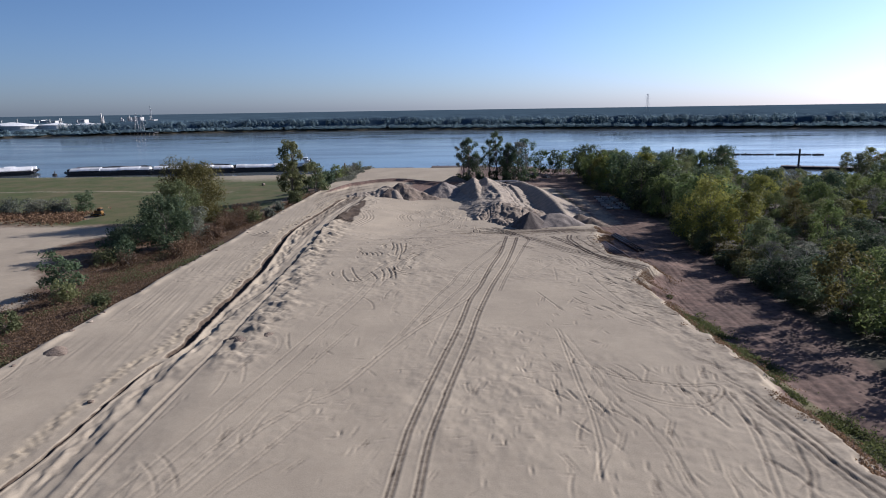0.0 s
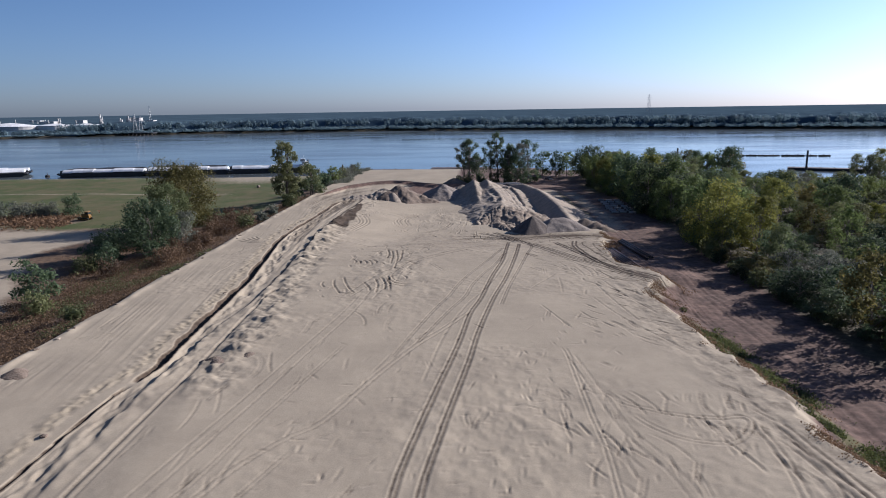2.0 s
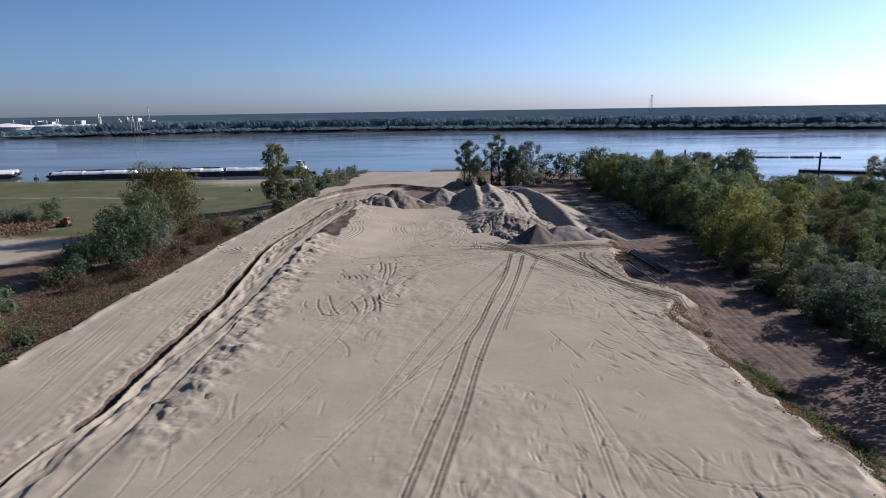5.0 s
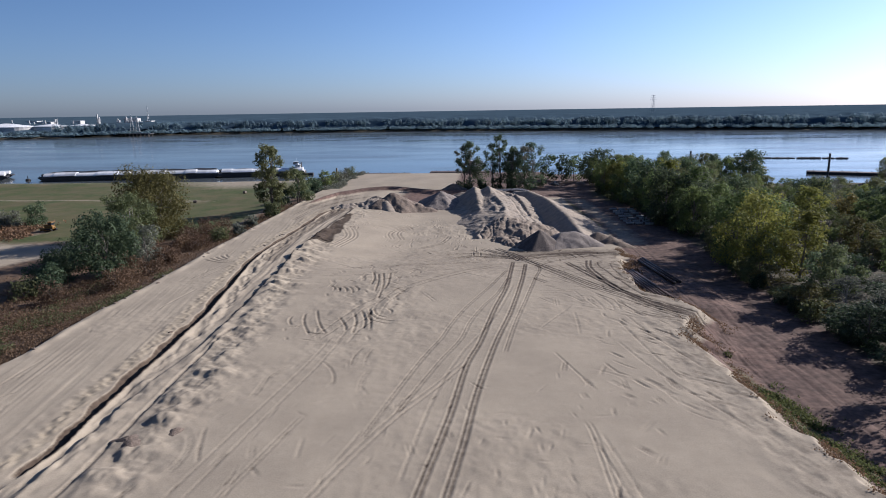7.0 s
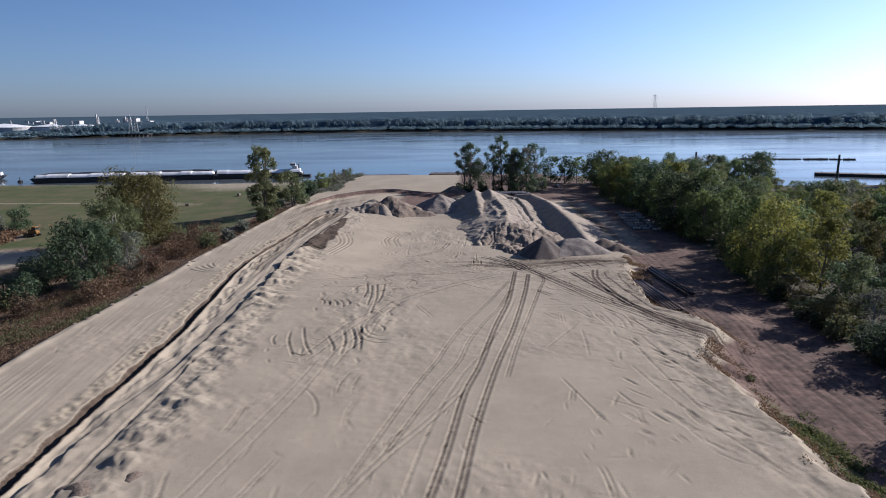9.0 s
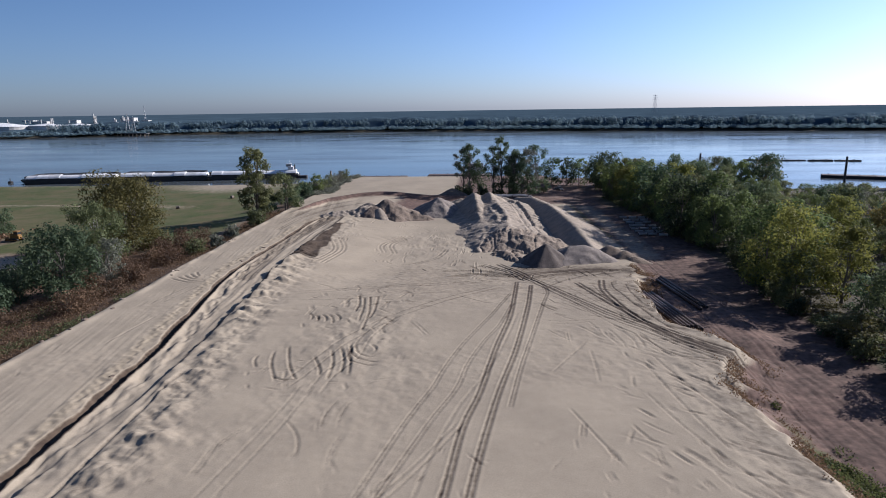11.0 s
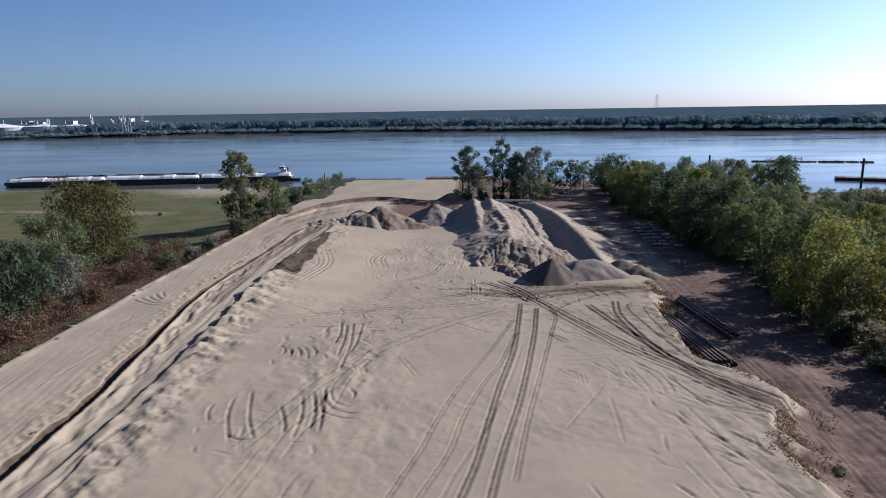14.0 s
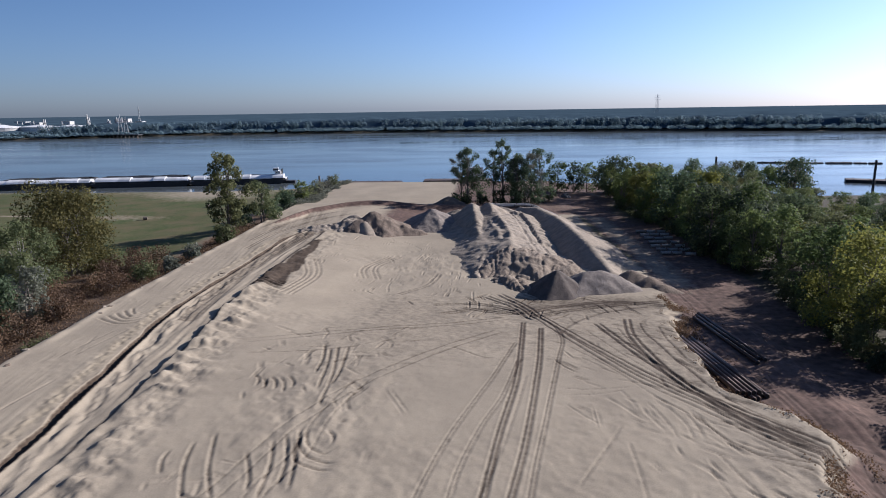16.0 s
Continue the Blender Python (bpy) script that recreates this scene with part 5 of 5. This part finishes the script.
flat_barge(-75, 457, 1.5, 48, 10, 3.6, "low dark empty barge along the sand shore")
flat_barge(-18, 458, 0, 40, 11, 4.5, "dark work barge behind the riverside trees")
r = random.Random(6)
for k in range(9):
    flat_barge(212 + k * 9.4 + r.uniform(-0.6, 0.6), 603 - 1.8 * k + r.uniform(-0.8, 0.8), -10 + r.uniform(-5, 5), r.uniform(8.4, 9.6), r.uniform(2.5, 4), r.uniform(0.5, 1.0), "low dark float in a moored string")
flat_barge(229, 462, -24, 50, 9, 1.6, "long dark work barge near the wooded shore")
towboat(16, 505, 90, "dark workboat with stacked decks behind the trees", 1.05, HULL, DARKSTEEL)

# the crane house on the work barge
t = thing("crane", -8, 457, RIVER_Z + 4.5, 20, "dark dredging crane on the work barge", "crane")
bm = bmesh.new()
box(bm, 0, 0, 0.8, 5, 5, 1.6, 0.1)
part("undercarriage", bm, DARKSTEEL, t)
bm = bmesh.new()
box(bm, 0, 0, 4.4, 8, 5, 5.6, 0.2)
part("machine_house", bm, STEELGREY, t)
bm = bmesh.new()
for sy in (-0.7, 0.7):
    tube(bm, [(4, sy, 4), (17, sy, 14)], 0.18, 6)
for k in range(9):
    f = k / 9
    tube(bm, [(4 + 13 * f, -0.7, 4 + 10 * f), (4 + 13 * (f + 0.1), 0.7, 4 + 10 * (f + 0.1))], 0.08, 5)
part("boom", bm, DARKSTEEL, t)

# ---- far bank ----


def far_woods(name, rows, seed, count, label, width, tall, leaves):
    """Distant woodland as one body of many leaf clumps, with trunks below."""
    r = np.random.RandomState(seed)
    vs, fs, n0 = [], [], 0
    for _ in range(count):
        x = r.uniform(-width, width)
        y = far_shore(x) + rows[0] + (rows[1] - rows[0]) * r.rand()
        h = r.uniform(tall[0], tall[1]) * (0.5 if -1180 < x < -860 else 1.0)
        w = r.uniform(10, 17)
        k = leaves
        d = r.normal(size=(k, 3))
        d /= np.linalg.norm(d, axis=1)[:, None]
        c = np.array((x, y, -6 + h * 0.58)) + d * np.array((w / 2, w / 2, h * 0.42)) * (0.7 + 0.35 * r.rand(k))[:, None]
        a = np.cross(d, r.normal(size=(k, 3)))
        a /= np.linalg.norm(a, axis=1)[:, None]
        b = np.cross(d, a)
        s = r.uniform(0.7, 1.4, k)[:, None]
        q = np.stack((c - a * s, c - b * s * 0.8, c + a * s, c + b * s * 0.8), 1).reshape(-1, 3)
        vs.append(q)
        fs.append(np.arange(k * 4).reshape(-1, 4) + n0)
        n0 += k * 4
    ob = mesh_object(name, np.concatenate(vs).tolist(), np.concatenate(fs).tolist(), LEAF_FAR_HAZED)
    return tagged(ob, label, "woods", kind="stuff")


far_woods("far_woods", (12, 46), 1, 1300, "dark hazy woodland along the far river bank", 1500, (16, 26), 130)
far_woods("far_woods", (-20, 10), 2, 1100, "low hazy scrub at the foot of the far woods", 1500, (5, 10), 60)
fx = np.array(sorted(set([v for v in np.arange(-1800, 1801, 22)] + spread(1800, 5000, 60, 1.15) + [-v for v in spread(1800, 5000, 60, 1.15)])))
fy = np.array([5, 11, 17, 24, 32, 44, 56] + spread(70, 3900, 18, 1.045))
FX, FO = np.meshgrid(fx, fy)
FY = np.minimum(far_shore(FX) + FO, 4950)
FZ = 11 + (5 * fbm(FX, FO, 45, 60, 3) + 3.5 * np.random.RandomState(4).rand(*FX.shape)) * step(1400, 200, FO) + 9 * step(300, 3500, FO) - 17 * step(0.5, 0.9, fbm(FX, FO, 260, 66, 2)) * step(900, 200, FO)
FZ = FZ - 15 * step(34, 5, FO)
FZ = np.where((FX > -1300) & (FX < -830) & (FO < 330), FZ - 13, FZ)
canopy = sheet("far_canopy", FX, FY, FZ, CANOPY_HAZED)
tagged(canopy, "flat dark woodland stretching to the horizon", "woods", kind="stuff")

# ---- works on the far bank ----


def tank(x, y, r, h, label):
    t = thing("storage_tank", x, y, -6, 0, label, "storage tank", "far storage tanks")
    bm = bmesh.new()
    tube(bm, [(0, 0, 0), (0, 0, h)], r, 32)
    part("shell", bm, CONCRETE, t, smooth=False)
    bm = bmesh.new()
    tube(bm, [(0, 0, h), (0, 0, h + 0.5), (0, 0, h + r * 0.12)], [r * 1.01, r * 1.0, r * 0.05], 32)
    part("roof", bm, WHITE, t)
    bm = bmesh.new()
    tube(bm, [(0, 0, h - 1.4), (0, 0, h - 1.0)], r * 1.02, 32, False)
    part("wind_girder", bm, STEELGREY, t)


def column(x, y, r, h, label, mat=CONCRETE):
    t = thing("process_column", x, y, -6, 0, label, "refinery column", "far refinery columns")
    r *= 0.75
    h *= 0.8
    bm = bmesh.new()
    tube(bm, [(0, 0, 0), (0, 0, h * 0.6), (0, 0, h * 0.62), (0, 0, h)], [r, r, r * 0.7, r * 0.65], 12)
    part("shaft", bm, mat, t)
    for k in range(3):
        bm = bmesh.new()
        z = h * (0.3 + 0.22 * k)
        tube(bm, [(0, 0, z), (0, 0, z + 0.6)], r * 1.7, 12)
        part("platform", bm, STEELGREY, t)


for x, y, r, h in ((-1075, 1470, 34, 12), (-1010, 1500, 30, 12), (-1150, 1540, 36, 13), (-945, 1520, 24, 12)):
    tank(x, y, r * 1.35, h * 1.35, "large low white oil tank among trees")
for x, h, r in ((-1085, 36, 2.2), (-1064, 32, 2), (-1053, 36, 2.6), (-1047, 36, 2.4), (-1005, 40, 3), (-998, 40, 3), (-960, 34, 2), (-912, 52, 3.4), (-905, 44, 3.4), (-896, 36, 2.6), (-852, 38, 4), (-842, 44, 3), (-836, 34, 5), (-826, 40, 2.4), (-812, 42, 3), (-802, 32, 2.4), (-1130, 38, 2.4), (-1160, 34, 2.6)):
    column(x - 45, 1560 + (abs(x) * 7) % 45, r, h, "tall white refinery column")
for k, (x, y, w, h) in enumerate(((-1120, 1640, 40, 24), (-880, 1620, 34, 30), (-840, 1560, 26, 22), (-1180, 1680, 30, 26), (-700, 1580, 60, 12), (-640, 1560, 44, 10), (-1020, 1620, 22, 26), (-960, 1600, 18, 16), (-815, 1580, 16, 24), (-770, 1560, 22, 12), (-560, 1600, 30, 10), (-500, 1590, 26, 9))):
    t = thing("refinery_building", x, y, -6, 0, "pale refinery block behind the far trees", "building", "far refinery blocks")
    bm = bmesh.new()
    box(bm, 0, 0, h / 2, w, 18, h, 0.3)
    part("wall", bm, CONCRETE, t)
    bm = bmesh.new()
    box(bm, 0, 0, h + 0.4, w + 1, 19, 0.8, 0.1)
    part("roof", bm, STEELGREY, t)
    for j in range(int(w / 9)):
        bm = bmesh.new()
        box(bm, -w / 2 + 6 + 9 * j, -9.02, h * 0.6, 3, 0.1, h * 0.3)
        part("window", bm, GLASS, t)

# the dock under the refinery
t = thing("dock", -735, 1312, RIVER_Z, -14, "dark loading dock along the far bank", "dock")
bm = bmesh.new()
box(bm, 0, 0, 5.5, 150, 12, 1.6, 0.1)
part("deck", bm, DARKSTEEL, t)
for k in range(16):
    for sy in (-4, 4):
        bm = bmesh.new()
        tube(bm, [(-72 + k * 9.6, sy, -3), (-72 + k * 9.6, sy, 5)], 0.6, 7)
        part("dock_post", bm, TIMBER, t)


def lattice(name, x, y, z, w, h, label, mat, arms=False):
    """An open four-legged steel tower."""
    t = thing(name, x, y, z, 20, label, "tower")
    n = 9
    half = lambda f: w / 2 * (1 - 0.85 * f)
    for sx in (-1, 1):
        for sy in (-1, 1):
            bm = bmesh.new()
            tube(bm, [(sx * half(0), sy * half(0), 0), (sx * half(1), sy * half(1), h)], [0.35, 0.22], 5)
            part("leg", bm, mat, t)
    bm = bmesh.new()
    for k in range(n):
        a, b = k / n, (k + 1) / n
        for s in (-1, 1):
            tube(bm, [(-half(a), s * half(a), h * a), (half(b), s * half(b), h * b)], 0.16, 4)
            tube(bm, [(s * half(a), -half(a), h * a), (s * half(b), half(b), h * b)], 0.16, 4)
    part("brace", bm, mat, t)
    if arms:
        for k, l in ((0.78, 13), (0.87, 11), (0.96, 9)):
            bm = bmesh.new()
            tube(bm, [(-l, 0, h * k), (l, 0, h * k)], 0.25, 5)
            part("cross_arm", bm, mat, t)


lattice("power_pylon", 572, 2400, -5, 14, 78, "steel power pylon on the horizon", STEELGREY, True)
lattice("dock_crane", -722, 1330, -4, 8, 38, "lattice tower of the far dock", STEELGREY)
lattice("dock_crane", -708, 1326, -4, 8, 34, "lattice tower of the far dock", STEELGREY)
lattice("flare_tower", -850, 1640, -5, 6, 58, "thin flare tower at the refinery", STEELGREY)

# ---- machines ----


def bulldozer(x, y, rz):
    t = thing("bulldozer", x, y, None, rz, "yellow tracked bulldozer standing on the field's edge", "bulldozer")
    bm = bmesh.new()
    box(bm, 0, 0, 1.35, 3.6, 1.5, 1.1, 0.12)
    part("body", bm, YELLOW, t)
    bm = bmesh.new()
    box(bm, 1.2, 0, 2.1, 1.6, 1.1, 0.7, 0.1)
    part("engine_hood", bm, YELLOW, t)
    for sy in (-1.15, 1.15):
        bm = bmesh.new()
        pts = [(1.9 * math.cos(a) * 1.0 + (0.0), sy, 0.55 + 0.52 * math.sin(a)) for a in (2 * math.pi * k / 20 for k in range(20))]
        ring = [[bm.verts.new((px, py + w0, pz)) for px, py, pz in pts] for w0 in (-0.28, 0.28)]
        for k in range(20):
            bm.faces.new((ring[0][k], ring[0][(k + 1) % 20], ring[1][(k + 1) % 20], ring[1][k]))
        bm.faces.new(ring[0])
        bm.faces.new(ring[1][::-1])
        track = part("track", bm, RUBBER, t)
        for k in range(5):
            bm = bmesh.new()
            tube(bm, [(-1.3 + 0.65 * k, sy - 0.32, 0.45), (-1.3 + 0.65 * k, sy + 0.32, 0.45)], 0.22, 10)
            part("roller", bm, YELLOW, track)
    bm = bmesh.new()
    box(bm, -0.7, 0, 2.6, 1.5, 1.5, 1.4, 0.08)
    cab = part("cab", bm, YELLOW, t)
    bm = bmesh.new()
    box(bm, -0.7, 0, 2.75, 1.54, 1.54, 0.8)
    part("window", bm, GLASS, cab)
    bm = bmesh.new()
    box(bm, -0.7, 0, 3.4, 1.8, 1.8, 0.14, 0.05)
    part("roof", bm, YELLOW, cab)
    bm = bmesh.new()
    n = 7
    a = [[bm.verts.new((2.7 + 0.25 * math.cos(math.pi * (i / n - 0.5) * 1.2) * -1 + d, sy, 0.15 + 1.15 * i / n)) for i in range(n + 1)] for sy, d in ((-1.9, 0), (1.9, 0), (-1.9, 0.1), (1.9, 0.1))]
    for i in range(n):
        bm.faces.new((a[0][i], a[1][i], a[1][i + 1], a[0][i + 1]))
        bm.faces.new((a[2][i], a[2][i + 1], a[3][i + 1], a[3][i]))
    for e in (0, n):
        bm.faces.new((a[0][e], a[2][e], a[3][e], a[1][e]))
    bmesh.ops.recalc_face_normals(bm, faces=bm.faces)
    part("blade", bm, YELLOW, t)
    for sy in (-1.5, 1.5):
        bm = bmesh.new()
        box(bm, 1.4, sy, 0.6, 2.6, 0.16, 0.22, 0.03)
        part("push_arm", bm, YELLOW, t)
    bm = bmesh.new()
    tube(bm, [(1.2, 0.35, 2.4), (1.2, 0.35, 3.3)], 0.08, 8)
    part("exhaust", bm, DARKSTEEL, t)
    bm = bmesh.new()
    tube(bm, [(-1.8, 0, 1.3), (-2.5, 0, 1.0), (-2.5, 0, 0.2)], [0.16, 0.14, 0.08], 7)
    part("ripper", bm, DARKSTEEL, t)


bulldozer(-159, 256, 172)


def pickup(x, y, rz):
    t = thing("pickup_truck", x, y, None, rz, "dark pickup truck on the dirt track", "truck")
    bm = bmesh.new()
    prof = [(-2.8, 0.45), (-2.85, 1.15), (-0.75, 1.2), (-0.55, 1.85), (0.9, 1.88), (1.55, 1.25), (2.65, 1.1), (2.8, 0.5)]
    side = [[bm.verts.new((px, sy * (0.95 if pz < 1.3 else 0.78), pz)) for px, pz in prof] for sy in (-1, 1)]
    bm.faces.new(side[0])
    bm.faces.new(side[1][::-1])
    for i in range(len(prof)):
        j = (i + 1) % len(prof)
        bm.faces.new((side[0][i], side[1][i], side[1][j], side[0][j]))
    bmesh.ops.recalc_face_normals(bm, faces=bm.faces)
    bmesh.ops.bevel(bm, geom=bm.edges[:], offset=0.06, segments=2, affect="EDGES")
    part("body", bm, CARPAINT, t)
    for sy in (-1, 1):
        bm = bmesh.new()
        box(bm, 0.2, sy * 0.83, 1.55, 1.6, 0.06, 0.42, 0.02)
        part("side_window", bm, GLASS, t)
    bm = bmesh.new()
    box(bm, 1.26, 0, 1.56, 0.06, 1.4, 0.62, 0.02, None)
    part("windscreen", bm, GLASS, t)
    bm = bmesh.new()
    box(bm, -1.85, 0, 1.17, 1.8, 1.5, 0.06)
    part("bed", bm, RUBBER, t)
    for sx in (-1.75, 1.75):
        for sy in (-0.88, 0.88):
            bm = bmesh.new()
            tube(bm, [(sx, sy - 0.13, 0.38), (sx, sy + 0.13, 0.38)], 0.38, 14)
            tyre = part("wheel", bm, RUBBER, t)
            bm = bmesh.new()
            tube(bm, [(sx, sy - 0.14, 0.38), (sx, sy + 0.14, 0.38)], 0.2, 10)
            part("rim", bm, STEELGREY, tyre)
    for sx in (-2.86, 2.82):
        bm = bmesh.new()
        box(bm, sx, 0, 0.6, 0.16, 1.8, 0.22, 0.04)
        part("bumper", bm, STEELGREY, t)
    for sy in (-0.7, 0.7):
        bm = bmesh.new()
        box(bm, 2.76, sy, 0.92, 0.08, 0.34, 0.2, 0.02)
        part("headlight", bm, COVER, t)


pickup(34.5, 374, -68)

# ---- loose things on the ground ----
rng = random.Random(17)
line = smooth_line([(-2, 336), (6, 336), (14, 336), (19, 333), (23, 322), (26, 308), (28, 296)], 6)
for o, r in ((0.0, 0.42), (1.5, 0.36)):
    t = thing("discharge_pipeline", -2, 336 + o, 0, 0, "pale discharge pipe laid along the dike", "pipe", "discharge pipes")
    bm = bmesh.new()
    pts = [(float(a) + 2 + o * 0.5, float(b) - 336, ground_z(float(a) + o * 0.5, float(b) + o) + r) for a, b in line]
    tube(bm, pts, r, 10)
    part("run", bm, PIPEGREY, t, smooth=True)
    for p in pts[3::6]:
        q = Vector(p)
        bm = bmesh.new()
        tube(bm, [q - Vector((0.12, 0, 0)), q + Vector((0.12, 0, 0))], r * 1.3, 10)
        part("coupling", bm, RUST, t)

# short pipe sections laid in rows beside the side road
for row in range(7):
    for k in range(3):
        x, y = 47.5 + k * 3.1 + row * 0.1 + rng.uniform(-0.3, 0.3), 258 + row * 5.6 + rng.uniform(-0.6, 0.6)
        pipe(x, y, x + 2.6, y + rng.uniform(-0.3, 0.3), ground_z(x + 1, y) + 0.45, 0.42, PIPEGREY, "short pale pipe section in a row by the track", "pipe sections")

for k in range(30):
    side = k % 5
    y = rng.uniform(70, 235)
    x = float(left_edge(np.array([y]))[0]) + rng.uniform(-0.3, 1.6) if side else float(berm_one(np.array([y]))[0]) + rng.uniform(-3.4, -2.2)
    bm = bmesh.new()
    bmesh.ops.create_icosphere(bm, subdivisions=2, radius=1)
    sx, sy, sz = rng.uniform(0.2, 0.5), rng.uniform(0.25, 0.7), rng.uniform(0.12, 0.25)
    for v in bm.verts:
        w = 1 + 0.35 * noise.noise(v.co * 1.7 + Vector((k, 0, 0)))
        v.co = Vector((v.co.x * sx * w, v.co.y * sy * w, v.co.z * sz * w))
    me = bpy.data.meshes.new("clod")
    bm.to_mesh(me)
    bm.free()
    me.materials.append(BROWN if k % 3 else SAND)
    ob = new("clod", me)
    ob.matrix_basis = pose(x, y, ground_z(x, y) + sz * 0.3, 0, 0, rng.uniform(0, 360))
    tagged(ob, "rough clod of damp earth on the sand", "clod", "clods")

for x, y, rz in ((-136.3, 325.7, 25), (-124.5, 358, 70)):
    t = thing("straw_bale", x, y, ground_z(x, y), rz, "small round straw bale lying on the field", "bale", "straw bales")
    bm = bmesh.new()
    tube(bm, [(-0.75, 0, 0.7), (-0.7, 0, 0.7), (0.7, 0, 0.7), (0.75, 0, 0.7)], [0.62, 0.72, 0.72, 0.62], 14)
    part("roll", bm, TIMBER, t)

# weeds and grass, past counting


def tufts(name, spots, lo, hi, material, label, blades=5, wide=0.16, seed=1):
    """Low plants: small tilted leaves about a stem, scattered over the ground."""
    r = np.random.RandomState(seed)
    zs = land(spots[:, 0], spots[:, 1])[0]
    n = len(spots) * blades
    h = np.repeat(r.uniform(lo, hi, len(spots)), blades)
    c = np.repeat(np.column_stack((spots, zs)), blades, 0)
    c[:, :2] += r.normal(size=(n, 2)) * (0.18 + 0.22 * h)[:, None]
    c[:, 2] += h * r.rand(n) ** 1.4
    a = r.normal(size=(n, 3))
    a /= np.linalg.norm(a, axis=1)[:, None]
    q = np.cross(a, r.normal(size=(n, 3)))
    q /= np.linalg.norm(q, axis=1)[:, None]
    s = (wide * (0.7 + 1.0 * r.rand(n)))[:, None]
    v = np.stack((c - a * s - q * s * 0.4, c + a * s - q * s * 0.4, c + q * s * 1.3), 1).reshape(-1, 3)
    return tagged(mesh_object(name, v.tolist(), np.arange(n * 3).reshape(-1, 3).tolist(), material), label, "weeds", kind="stuff")


r = np.random.RandomState(31)
yy = r.uniform(60, 300, 34000)
off = r.uniform(1.2, 34, 34000)
off = off + 20 * np.exp(-((yy - 192) / 30) ** 2) * r.rand(34000)
xx = left_edge(yy) - off
ok = (vnoise(xx, yy, 5, 70) > -0.45 + 0.02 * (off - 15)) & ((yy < 250) | (off < 10))
tufts("dry_weeds", np.stack((xx, yy), 1)[ok], 0.3, 1.3, WEED, "dry brown weeds on the bank below the road", 5, 0.105, 2)
yy = r.uniform(60, 142, 15000)
xx = np.interp(yy, (60, 78, 87, 105, 112, 132, 142), (46.5, 44.5, 42.4, 40.6, 39.4, 37.4, 36.6)) + r.normal(0, 1.5, 15000)
tufts("green_grass", np.stack((xx, yy), 1)[vnoise(xx, yy, 3, 71) > -0.2 + 0.9 * step(108, 140, yy)], 0.2, 0.6, GRASSBLADE, "green grass strip beside the dirt track", 4, 0.1, 3)
yy = r.uniform(60, 215, 9000)
xx = right_edge(yy) + np.abs(r.normal(0, 2.6, 9000)) + 0.6
tufts("dry_weeds", np.stack((xx, yy), 1)[vnoise(xx, yy, 4, 72) > -0.15], 0.2, 0.7, WEED, "dry brown weeds along the sand's edge", 4, 0.09, 4)
yy = r.uniform(325, 440, 7000)
xx = r.uniform(-92, -76, 7000)
tufts("dry_weeds", np.stack((xx, yy), 1)[vnoise(xx, yy, 6, 73) > -0.3], 0.6, 2.2, LEAF_GREY, "grey-brown scrub beside the pale sand", 4, 0.2, 5)
yy = r.normal(252, 6, 6000)
xx = r.uniform(-270, -160, 6000)
tufts("dry_weeds", np.stack((xx, yy), 1)[vnoise(xx, yy, 9, 74) > -0.35], 0.6, 2.2, WEED, "dry brown scrub between field and lower sand", 4, 0.3, 6)
yy = r.uniform(70, 205, 5000)
xx = right_edge(yy) + r.normal(1.2, 0.9, 5000)
tufts("dry_weeds", np.stack((xx, yy), 1)[vnoise(xx, yy, 3, 75) > 0.1], 0.15, 0.5, WEED, "dry brush caught along the sand's edge", 4, 0.08, 7)
yy = r.uniform(70, 190, 9000)
xx = left_edge(yy) - np.abs(r.normal(9, 6, 9000)) - 1.5
tufts("green_weeds", np.stack((xx, yy), 1)[vnoise(xx, yy, 8, 76) > 0.15], 0.4, 1.4, LEAF_OLIVE, "olive-green weeds among dry growth on the bank", 5, 0.12, 8)
